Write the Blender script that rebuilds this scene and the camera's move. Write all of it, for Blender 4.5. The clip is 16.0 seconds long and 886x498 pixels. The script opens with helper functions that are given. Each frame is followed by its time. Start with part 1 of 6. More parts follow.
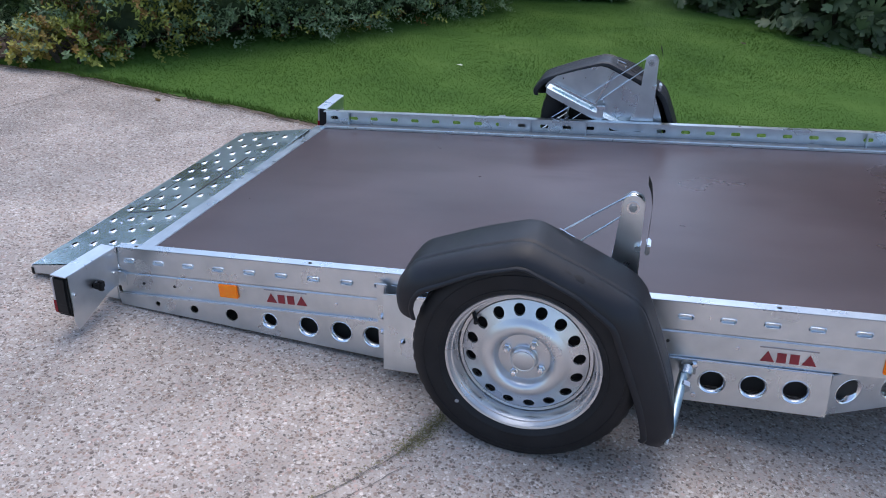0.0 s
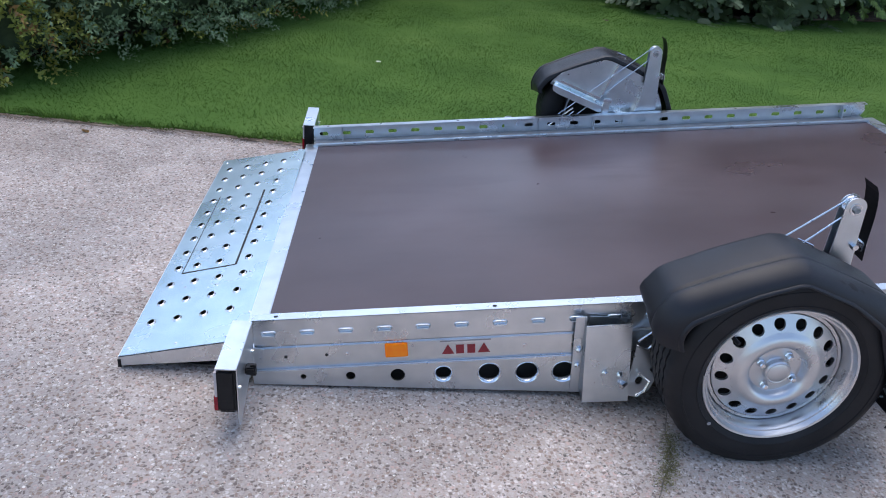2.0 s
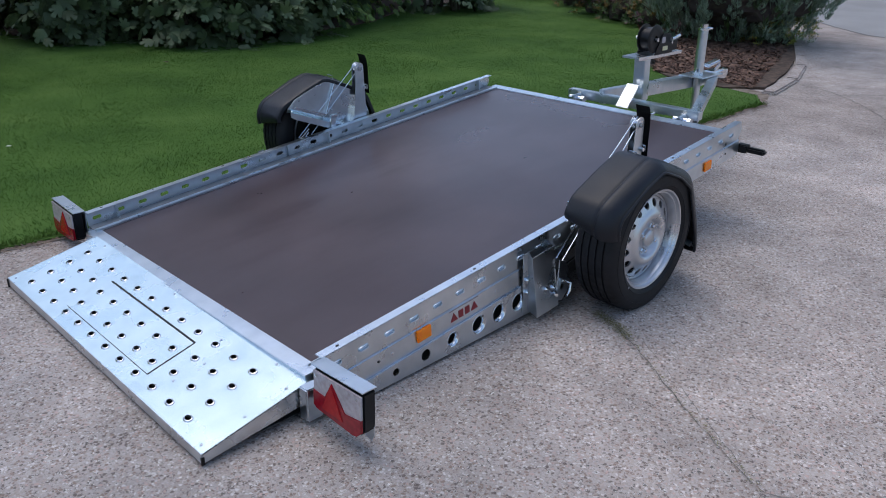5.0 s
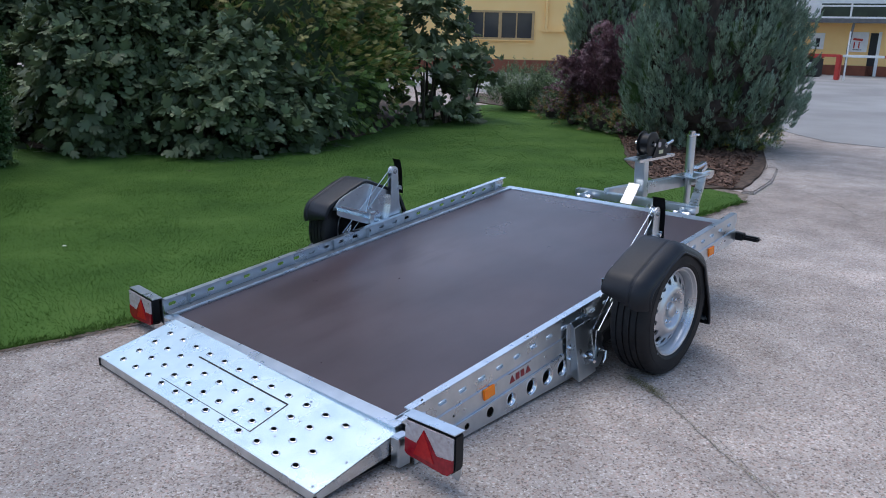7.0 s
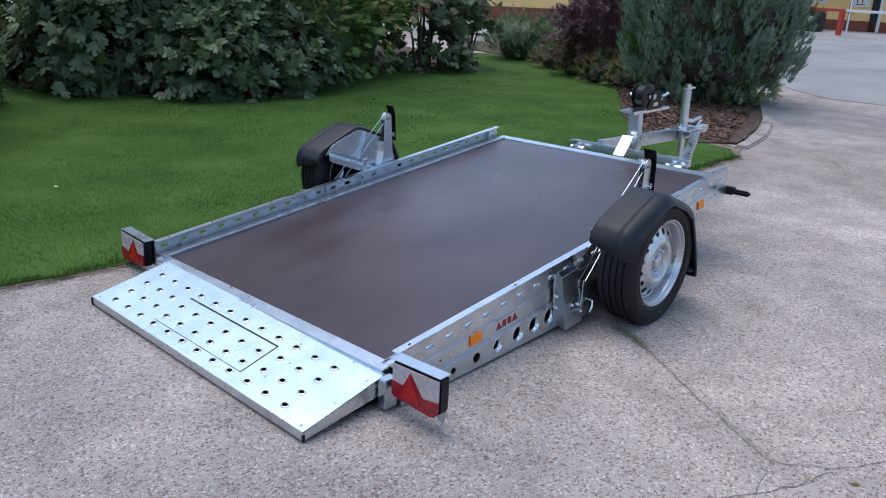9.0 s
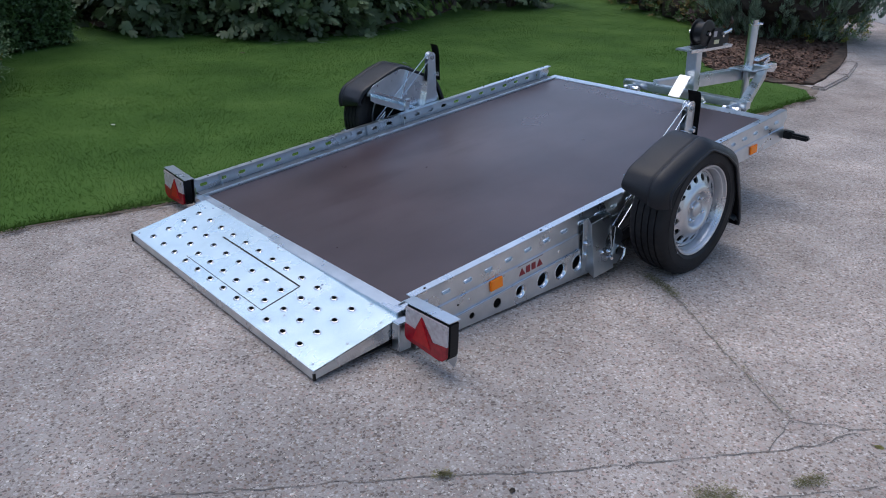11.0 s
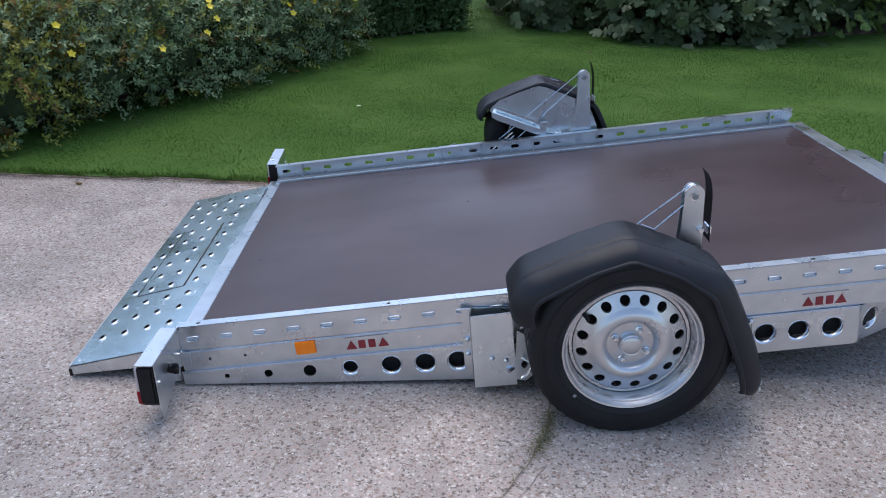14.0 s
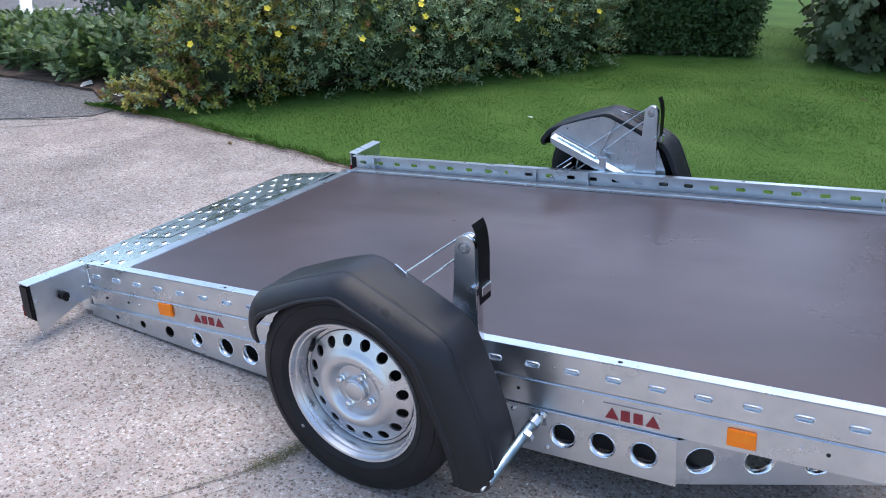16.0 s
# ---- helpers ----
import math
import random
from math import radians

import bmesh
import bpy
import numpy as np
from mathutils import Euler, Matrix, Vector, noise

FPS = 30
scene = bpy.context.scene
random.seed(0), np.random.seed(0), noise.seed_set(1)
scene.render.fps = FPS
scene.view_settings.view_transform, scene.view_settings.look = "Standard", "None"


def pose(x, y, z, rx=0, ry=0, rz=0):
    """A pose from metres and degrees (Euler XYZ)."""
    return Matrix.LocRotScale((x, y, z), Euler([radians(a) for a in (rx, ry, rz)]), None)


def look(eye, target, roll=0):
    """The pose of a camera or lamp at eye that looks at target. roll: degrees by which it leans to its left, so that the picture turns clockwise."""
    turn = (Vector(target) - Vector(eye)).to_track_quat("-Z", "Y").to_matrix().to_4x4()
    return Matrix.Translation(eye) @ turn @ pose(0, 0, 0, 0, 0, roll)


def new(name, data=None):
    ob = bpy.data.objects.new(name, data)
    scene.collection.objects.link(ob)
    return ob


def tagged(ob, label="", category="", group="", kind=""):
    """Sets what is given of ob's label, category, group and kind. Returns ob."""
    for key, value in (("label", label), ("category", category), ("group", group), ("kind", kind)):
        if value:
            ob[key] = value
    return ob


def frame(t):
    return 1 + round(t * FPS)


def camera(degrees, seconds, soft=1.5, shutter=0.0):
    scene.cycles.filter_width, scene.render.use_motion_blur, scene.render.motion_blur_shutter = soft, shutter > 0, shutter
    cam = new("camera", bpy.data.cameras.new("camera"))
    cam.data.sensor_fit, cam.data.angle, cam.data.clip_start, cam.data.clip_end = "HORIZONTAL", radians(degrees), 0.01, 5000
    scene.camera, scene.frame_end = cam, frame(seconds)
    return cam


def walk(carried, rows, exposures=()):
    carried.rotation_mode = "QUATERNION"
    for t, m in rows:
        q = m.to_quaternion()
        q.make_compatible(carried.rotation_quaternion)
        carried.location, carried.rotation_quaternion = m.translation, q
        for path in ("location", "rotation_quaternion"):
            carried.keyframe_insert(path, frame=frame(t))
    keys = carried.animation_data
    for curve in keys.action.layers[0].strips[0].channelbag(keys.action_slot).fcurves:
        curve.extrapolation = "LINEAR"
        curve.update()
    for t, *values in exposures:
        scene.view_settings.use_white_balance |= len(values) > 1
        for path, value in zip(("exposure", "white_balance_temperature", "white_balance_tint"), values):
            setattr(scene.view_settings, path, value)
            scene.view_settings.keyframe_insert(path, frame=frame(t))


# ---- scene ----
cam = camera(59.2, 16.0, soft=1.0)
PATH = [
    (0, (0.644, -1.705, 1.39), (0.225, 0.018, 0.464), 4.2),
    (0.5, (0.374, -1.7, 1.397), (0.069, 0.05, 0.478), 5.0),
    (1, (0.096, -1.68, 1.389), (-0.095, 0.085, 0.47), 4.9),
    (1.5, (-0.202, -1.67, 1.383), (-0.254, 0.103, 0.457), 4.7),
    (2, (-0.506, -1.645, 1.384), (-0.353, 0.116, 0.45), 5.1),
    (2.5, (-0.787, -1.613, 1.37), (-0.368, 0.104, 0.435), 5.7),
    (3, (-1.036, -1.554, 1.363), (-0.355, 0.081, 0.434), 5.2),
    (3.5, (-1.283, -1.453, 1.367), (-0.352, 0.063, 0.453), 4.7),
    (3.7, (-1.365, -1.426, 1.341), (-0.338, 0.042, 0.451), 4.3),
    (5.8, (-2.321, -1.481, 1.402), (-0.952, -0.209, 0.69), 0.9),
    (6, (-2.383, -1.487, 1.4), (-0.999, -0.211, 0.724), 0.9),
    (6.5, (-2.48, -1.491, 1.403), (-1.065, -0.205, 0.816), 1.4),
    (7, (-2.506, -1.521, 1.403), (-1.083, -0.221, 0.867), 1.3),
    (7.5, (-2.529, -1.529, 1.407), (-1.105, -0.241, 0.848), 1.7),
    (8, (-2.54, -1.538, 1.41), (-1.12, -0.264, 0.811), 2.1),
    (8.5, (-2.537, -1.546, 1.41), (-1.124, -0.281, 0.776), 2.4),
    (10.8, (-2.362, -1.625, 1.358), (-1.083, -0.301, 0.578), 2.1),
    (11, (-2.344, -1.667, 1.407), (-1.111, -0.314, 0.601), 1.6),
    (11.5, (-2.138, -1.724, 1.39), (-1.05, -0.252, 0.586), 0.8),
    (12, (-1.797, -1.788, 1.384), (-0.921, -0.178, 0.584), 0.2),
    (12.5, (-1.416, -1.882, 1.392), (-0.721, -0.192, 0.58), 0.2),
    (13, (-0.972, -1.936, 1.372), (-0.467, -0.184, 0.55), 0.2),
    (13.5, (-0.537, -1.998, 1.403), (-0.257, -0.203, 0.567), 0.0),
    (14, (-0.05, -1.955, 1.413), (-0.034, -0.137, 0.579), -0.2),
    (14.5, (0.377, -1.866, 1.406), (0.176, -0.049, 0.595), 0.6),
    (15, (0.811, -1.702, 1.39), (0.342, 0.068, 0.584), 0.2),
    (15.5, (1.162, -1.584, 1.394), (0.481, 0.117, 0.592), 1.2),
    (16, (1.46, -1.454, 1.408), (0.579, 0.144, 0.588), 1.1),
]
EXPOSURE = [(0, 1.05, 6500, 10), (1.5, 1.11, 6500, 10), (2.5, 1.0, 6560, 11), (3.5, 0.69, 6580, 11), (6, 0.51, 6350, 8), (7, 0.71, 6360, 8), (8.5, 0.88, 6390, 8), (11, 0.55, 6440, 9), (12.5, 0.55, 6620, 11), (13.5, 0.72, 6560, 11), (14, 0.9, 6540, 10), (15, 1.32, 6500, 10), (16, 1.35, 6500, 10)]
walk(cam, [(t, look(eye, target, roll)) for t, eye, target, roll in PATH], EXPOSURE)

# ---------------------------------------------------------------- light
world = bpy.data.worlds.new("sky")
scene.world = world
world.use_nodes = True
wn, wl = world.node_tree.nodes, world.node_tree.links
sky = wn.new("ShaderNodeTexSky")
sky.sky_type = "NISHITA"
sky.sun_disc = False
sky.sun_elevation = radians(69)
sky.sun_rotation = radians(0)
sky.air_density, sky.dust_density, sky.ozone_density = 1.0, 2.0, 2.0
wl.new(sky.outputs["Color"], wn["Background"].inputs["Color"])
wn["Background"].inputs["Strength"].default_value = 0.15
sun = new("sun", bpy.data.lights.new("sun", "SUN"))
sun.data.energy, sun.data.angle, sun.data.color = 0.55, radians(60), (1.0, 0.97, 0.93)
sun.matrix_world = look((-2.0, 3.5, 19.0), (0, 0, 0))

# ---------------------------------------------------------------- materials
def material(name, rough=0.5, metal=0.0, colors=((0.5, 0.5, 0.5),), scale=8.0, detail=5.0, bump=0.0, bump_scale=60.0,
             rough_vary=0.0, spots=None, island=0.0, spec=0.5):
    """A node material: a ramp of colours over noise, fine relief, varied gloss, and optional stone-like cells."""
    m = bpy.data.materials.new(name)
    m.use_nodes = True
    n, l = m.node_tree.nodes, m.node_tree.links
    b = n["Principled BSDF"]
    b.inputs["Roughness"].default_value, b.inputs["Metallic"].default_value = rough, metal
    b.inputs["Specular IOR Level"].default_value = spec
    co = n.new("ShaderNodeTexCoord")
    noi = n.new("ShaderNodeTexNoise")
    noi.inputs["Scale"].default_value, noi.inputs["Detail"].default_value = scale, detail
    l.new(co.outputs["Object"], noi.inputs["Vector"])
    ramp = n.new("ShaderNodeValToRGB")
    while len(ramp.color_ramp.elements) < len(colors):
        ramp.color_ramp.elements.new(0.5)
    for i, c in enumerate(colors):
        ramp.color_ramp.elements[i].position = 0.3 + 0.4 * i / max(1, len(colors) - 1)
        ramp.color_ramp.elements[i].color = (*c, 1)
    l.new(noi.outputs["Fac"], ramp.inputs["Fac"])
    col = ramp.outputs["Color"]
    if spots:
        cell_scale, cols, amount = spots
        vor = n.new("ShaderNodeTexVoronoi")
        vor.inputs["Scale"].default_value = cell_scale
        l.new(co.outputs["Object"], vor.inputs["Vector"])
        sep = n.new("ShaderNodeSeparateColor")
        l.new(vor.outputs["Color"], sep.inputs["Color"])
        r2 = n.new("ShaderNodeValToRGB")
        r2.color_ramp.interpolation = "CONSTANT"
        while len(r2.color_ramp.elements) < len(cols):
            r2.color_ramp.elements.new(0.5)
        for i, (p, c) in enumerate(cols):
            r2.color_ramp.elements[i].position, r2.color_ramp.elements[i].color = p, (*c, 1)
        l.new(sep.outputs["Red"], r2.inputs["Fac"])
        mix = n.new("ShaderNodeMix")
        mix.data_type = "RGBA"
        mix.inputs[0].default_value = amount
        l.new(col, mix.inputs[6])
        l.new(r2.outputs["Color"], mix.inputs[7])
        col = mix.outputs[2]
    if island:
        geo = n.new("ShaderNodeNewGeometry")
        hsv = n.new("ShaderNodeHueSaturation")
        mr = n.new("ShaderNodeMapRange")
        mr.inputs["To Min"].default_value, mr.inputs["To Max"].default_value = 1 - island, 1 + island
        l.new(geo.outputs["Random Per Island"], mr.inputs["Value"])
        l.new(mr.outputs["Result"], hsv.inputs["Value"])
        l.new(col, hsv.inputs["Color"])
        col = hsv.outputs["Color"]
    l.new(col, b.inputs["Base Color"])
    if rough_vary:
        n2 = n.new("ShaderNodeTexNoise")
        n2.inputs["Scale"].default_value, n2.inputs["Detail"].default_value = scale * 0.6, 6
        l.new(co.outputs["Object"], n2.inputs["Vector"])
        mr = n.new("ShaderNodeMapRange")
        mr.inputs["From Min"].default_value, mr.inputs["From Max"].default_value = 0.3, 0.7
        mr.inputs["To Min"].default_value, mr.inputs["To Max"].default_value = rough - rough_vary, rough + rough_vary
        l.new(n2.outputs["Fac"], mr.inputs["Value"])
        l.new(mr.outputs["Result"], b.inputs["Roughness"])
    if bump:
        n3 = n.new("ShaderNodeTexNoise")
        n3.inputs["Scale"].default_value, n3.inputs["Detail"].default_value = bump_scale, 6
        l.new(co.outputs["Object"], n3.inputs["Vector"])
        bp = n.new("ShaderNodeBump")
        bp.inputs["Strength"].default_value, bp.inputs["Distance"].default_value = bump, 0.004
        l.new(n3.outputs["Fac"], bp.inputs["Height"])
        l.new(bp.outputs["Normal"], b.inputs["Normal"])
    return m


zinc = material("galvanised steel", 0.30, 1.0, ((0.58, 0.63, 0.675), (0.64, 0.69, 0.735), (0.70, 0.745, 0.79)), 14, 6, 0.02, 30, 0.05)
ramp_zinc = material("fresh blueish zinc", 0.27, 1.0, ((0.57, 0.69, 0.725), (0.63, 0.75, 0.785), (0.69, 0.805, 0.84)), 9, 6, 0.02, 30, 0.05)
dull_zinc = material("dusty zinc", 0.62, 0.6, ((0.26, 0.26, 0.26), (0.36, 0.36, 0.36)), 18, 6, 0.05, 90, 0.08)
bright = material("bright zinc", 0.2, 1.0, ((0.70, 0.72, 0.75), (0.78, 0.80, 0.82)), 15, 4, 0.0, 40, 0.06)
passivated = material("blue passivated zinc", 0.36, 1.0, ((0.25, 0.36, 0.43), (0.36, 0.46, 0.52), (0.52, 0.58, 0.58)), 30, 4, 0.0, 40, 0.08)
deck_mat = material("film faced plywood", 0.30, 0.0, ((0.040, 0.0245, 0.026), (0.050, 0.031, 0.033), (0.062, 0.040, 0.043)), 3.0, 6, 0.02, 350, 0.05, spec=0.43)


def add_dust(m, spots, tint, rough):
    """Pale dry dust wiped over a surface: soft cloudy patches round a few places, streaked by wiping."""
    n, l = m.node_tree.nodes, m.node_tree.links
    b = n["Principled BSDF"]
    co = n.new("ShaderNodeTexCoord")
    total = None

    def calc(op, a, c):
        q = n.new("ShaderNodeMath")
        q.operation, q.use_clamp = op, True
        for k, v in enumerate((a, c)):
            if isinstance(v, float):
                q.inputs[k].default_value = v
            else:
                l.new(v, q.inputs[k])
        return q.outputs[0]

    for (x, y, z), (rx, ry), amount in spots:
        mp = n.new("ShaderNodeMapping")
        mp.inputs["Location"].default_value = (-x / rx, -y / ry, -z)
        mp.inputs["Scale"].default_value = (1 / rx, 1 / ry, 1.0)
        l.new(co.outputs["Object"], mp.inputs["Vector"])
        g = n.new("ShaderNodeTexGradient")
        g.gradient_type = "SPHERICAL"
        l.new(mp.outputs["Vector"], g.inputs["Vector"])
        f = calc("MULTIPLY", g.outputs["Fac"], amount)
        total = f if total is None else calc("ADD", total, f)
    streak = n.new("ShaderNodeMapping")
    streak.inputs["Scale"].default_value = (1.6, 5.5, 1.0)
    streak.inputs["Rotation"].default_value = (0, 0, radians(24))
    l.new(co.outputs["Object"], streak.inputs["Vector"])
    noi = n.new("ShaderNodeTexNoise")
    noi.inputs["Scale"].default_value, noi.inputs["Detail"].default_value = 1.3, 7
    l.new(streak.outputs["Vector"], noi.inputs["Vector"])
    cloud = n.new("ShaderNodeMapRange")
    cloud.inputs["From Min"].default_value, cloud.inputs["From Max"].default_value = 0.36, 0.64
    l.new(noi.outputs["Fac"], cloud.inputs["Value"])
    film = calc("MULTIPLY", cloud.outputs["Result"], 0.07)
    mask = calc("ADD", calc("MULTIPLY", total, calc("ADD", cloud.outputs["Result"], 0.45)), film)
    mix = n.new("ShaderNodeMix")
    mix.data_type = "RGBA"
    l.new(mask, mix.inputs[0])
    l.new(b.inputs["Base Color"].links[0].from_socket, mix.inputs[6])
    mix.inputs[7].default_value = (*tint, 1)
    l.new(mix.outputs[2], b.inputs["Base Color"])
    l.new(calc("ADD", b.inputs["Roughness"].links[0].from_socket, calc("MULTIPLY", mask, rough)), b.inputs["Roughness"])


add_dust(deck_mat, (((0.48, 1.26, 0.26), (0.38, 0.42), 0.42), ((0.10, 1.18, 0.22), (0.42, 0.40), 0.30), ((-0.35, 0.9, 0.2), (0.5, 0.6), 0.16), ((0.90, 0.95, 0.31), (0.75, 0.55), 0.14)), (0.165, 0.138, 0.145), 0.05)
rubber = material("tyre rubber", 0.58, 0.0, ((0.006, 0.006, 0.0075), (0.012, 0.012, 0.014)), 12, 6, 0.08, 150, 0.08, spec=0.30)
fender_mat = material("black plastic", 0.43, 0.0, ((0.0075, 0.0082, 0.0115), (0.012, 0.0132, 0.018)), 10, 6, 0.12, 600, 0.08, spec=0.34)
black = material("black paint", 0.4, 0.0, ((0.006, 0.006, 0.007), (0.012, 0.012, 0.013)), 20, 4, spec=0.25)
silver = material("silver wheel paint", 0.30, 0.85, ((0.54, 0.55, 0.57), (0.62, 0.63, 0.65)), 14, 5, 0.06, 900, 0.05)
# near-black: stands in for shade in holes and under the bed; also dark parts
dark_hole = material("near-black shade and dark parts", 0.7, 0.0, ((0.010, 0.010, 0.011), (0.02, 0.02, 0.02)), 20, 3)
orange = material("orange reflector", 0.22, 0.0, ((1.0, 0.20, 0.004), (1.0, 0.27, 0.008)), 60, 3, 0.15, 500)
red_lens = material("red lamp lens", 0.15, 0.0, ((0.20, 0.005, 0.012), (0.31, 0.008, 0.018)), 60, 3, 0.1, 500)
orange_red = material("red reflector", 0.18, 0.0, ((0.36, 0.007, 0.010), (0.46, 0.011, 0.014)), 60, 3, 0.25, 700)
clear_lens = material("clear lamp lens", 0.14, 0.0, ((0.38, 0.32, 0.32), (0.50, 0.45, 0.45)), 60, 3, 0.1, 500)
red_print = material("red print", 0.5, 0.0, ((0.20, 0.015, 0.022), (0.26, 0.02, 0.03)), 40, 3)
grey_print = material("grey print", 0.5, 0.3, ((0.25, 0.25, 0.27), (0.32, 0.32, 0.34)), 40, 3)
yellow_print = material("label print", 0.5, 0.0, ((0.55, 0.50, 0.25), (0.62, 0.58, 0.40)), 40, 3)
def aggregate(name, stones, mortar, size, wear, stains=()):
    """Concrete with exposed stones: cells of random stone colours, mortar between, pits, stains and a pinkish tint in patches."""
    m = bpy.data.materials.new(name)
    m.use_nodes = True
    n, l = m.node_tree.nodes, m.node_tree.links
    b = n["Principled BSDF"]
    b.inputs["Roughness"].default_value = 0.82
    b.inputs["Specular IOR Level"].default_value = 0.15
    co = n.new("ShaderNodeTexCoord")

    def noise_node(scale, detail):
        q = n.new("ShaderNodeTexNoise")
        q.inputs["Scale"].default_value, q.inputs["Detail"].default_value = scale, detail
        l.new(co.outputs["Object"], q.inputs["Vector"])
        return q.outputs["Fac"]

    def blend(kind, fac, a, c):
        q = n.new("ShaderNodeMix")
        q.data_type, q.blend_type = "RGBA", kind
        for sock, val in ((0, fac), (6, a), (7, c)):
            if isinstance(val, (tuple, float)):
                q.inputs[sock].default_value = val
            else:
                l.new(val, q.inputs[sock])
        return q.outputs[2]

    def span(val, a, c, lo, hi):
        q = n.new("ShaderNodeMapRange")
        for key, v in zip(("From Min", "From Max", "To Min", "To Max"), (a, c, lo, hi)):
            q.inputs[key].default_value = v
        l.new(val, q.inputs["Value"])
        return q.outputs["Result"]

    def cells(scale, feature):
        q = n.new("ShaderNodeTexVoronoi")
        q.feature = feature
        q.inputs["Scale"].default_value = scale
        l.new(co.outputs["Object"], q.inputs["Vector"])
        return q

    def palette(vor, stops):
        sep = n.new("ShaderNodeSeparateColor")
        l.new(vor.outputs["Color"], sep.inputs["Color"])
        r = n.new("ShaderNodeValToRGB")
        r.color_ramp.interpolation = "CONSTANT"
        while len(r.color_ramp.elements) < len(stops):
            r.color_ramp.elements.new(0.5)
        for k, (p, c) in enumerate(stops):
            r.color_ramp.elements[k].position, r.color_ramp.elements[k].color = p, (*c, 1)
        l.new(sep.outputs["Red"], r.inputs["Fac"])
        return r.outputs["Color"]

    stone = palette(cells(size, "F1"), stones)
    edge = cells(size, "DISTANCE_TO_EDGE").outputs["Distance"]
    col = blend("MIX", span(edge, 0.03, 0.16, 1.0, 0.0), stone, (*mortar, 1.0))
    grit = palette(cells(size * 2.3, "F1"), ((0.0, (0.42, 0.40, 0.39)), (0.06, (0.78, 0.76, 0.74)), (0.22, (1.0, 1.0, 1.0)), (0.93, (1.25, 1.25, 1.25))))
    col = blend("MULTIPLY", 0.55, col, grit)
    tone = span(noise_node(0.55, 8), 0.3, 0.7, 1.0 - wear, 1.0 + wear)
    tone2 = span(noise_node(3.2, 9), 0.3, 0.7, 1.0 - wear * 0.7, 1.0 + wear * 0.7)
    for t in (tone, tone2):
        g = n.new("ShaderNodeCombineColor")
        for ch in ("Red", "Green", "Blue"):
            l.new(t, g.inputs[ch])
        col = blend("MULTIPLY", 1.0, col, g.outputs["Color"])
    col = blend("MULTIPLY", span(noise_node(0.35, 5), 0.42, 0.62, 0.0, 1.0), col, (1.02, 0.98, 0.95, 1.0))
    # worn grey patches with ragged edges
    for (x, y), (rx, ry), tint in stains:
        mp = n.new("ShaderNodeMapping")
        mp.inputs["Location"].default_value = (-x / rx, -y / ry, 0.0)
        mp.inputs["Scale"].default_value = (1 / rx, 1 / ry, 1.0)
        l.new(co.outputs["Object"], mp.inputs["Vector"])
        g = n.new("ShaderNodeTexGradient")
        g.gradient_type = "SPHERICAL"
        l.new(mp.outputs["Vector"], g.inputs["Vector"])
        q = n.new("ShaderNodeMath")
        q.operation = "MULTIPLY"
        l.new(span(g.outputs["Fac"], 0.0, 0.55, 0.0, 1.0), q.inputs[0])
        l.new(span(noise_node(1.7, 9), 0.30, 0.62, 0.35, 1.0), q.inputs[1])
        col = blend("MULTIPLY", q.outputs[0], col, (*tint, 1.0))
    l.new(col, b.inputs["Base Color"])
    bp = n.new("ShaderNodeBump")
    bp.inputs["Strength"].default_value, bp.inputs["Distance"].default_value = 0.6, 0.004
    l.new(edge, bp.inputs["Height"])
    l.new(bp.outputs["Normal"], b.inputs["Normal"])
    return m


concrete = aggregate("exposed aggregate concrete", ((0.0, (0.168, 0.138, 0.124)), (0.11, (0.254, 0.195, 0.162)), (0.26, (0.358, 0.303, 0.268)), (0.50, (0.412, 0.309, 0.274)), (0.56, (0.391, 0.352, 0.325)), (0.87, (0.508, 0.469, 0.441))),
                     (0.350, 0.311, 0.284), 104.0, 0.30, (((-1.95, 0.75), (1.0, 1.7), (0.76, 0.79, 0.82)), ((-3.0, 1.0), (1.2, 1.5), (0.84, 0.85, 0.86)), ((-1.5, -0.6), (1.2, 0.7), (0.90, 0.92, 0.94))))
asphalt = aggregate("grey asphalt", ((0.0, (0.08, 0.08, 0.08)), (0.3, (0.15, 0.145, 0.14)), (0.7, (0.22, 0.215, 0.21)), (0.92, (0.32, 0.31, 0.30))), (0.14, 0.138, 0.135), 90.0, 0.16)
far_paving = material("worn grey paving", 0.9, 0.0, ((0.22, 0.21, 0.20), (0.28, 0.27, 0.26), (0.33, 0.32, 0.31)), 0.5, 8, 0.3, 90)
soil = material("mulch and soil", 0.95, 0.0, ((0.035, 0.024, 0.016), (0.075, 0.048, 0.032), (0.13, 0.085, 0.06)), 14, 8, 0.9, 60)
turf = material("turf", 0.95, 0.0, ((0.0417, 0.096, 0.0145), (0.0578, 0.121, 0.020), (0.0803, 0.148, 0.030)), 1.6, 8, 0.0, 220, spec=0.2)


def leaf_material(name, colors, rough=0.5, island=0.35, scale=2.0, thin=0.22):
    m = material(name, rough, 0.0, colors, scale, 6, island=island)
    n, l = m.node_tree.nodes, m.node_tree.links
    b, out = n["Principled BSDF"], n["Material Output"]
    tr = n.new("ShaderNodeBsdfTranslucent")
    mix = n.new("ShaderNodeMixShader")
    mix.inputs[0].default_value = thin
    l.new(b.inputs["Base Color"].links[0].from_socket, tr.inputs["Color"])
    l.new(b.outputs[0], mix.inputs[1])
    l.new(tr.outputs[0], mix.inputs[2])
    l.new(mix.outputs[0], out.inputs["Surface"])
    return m


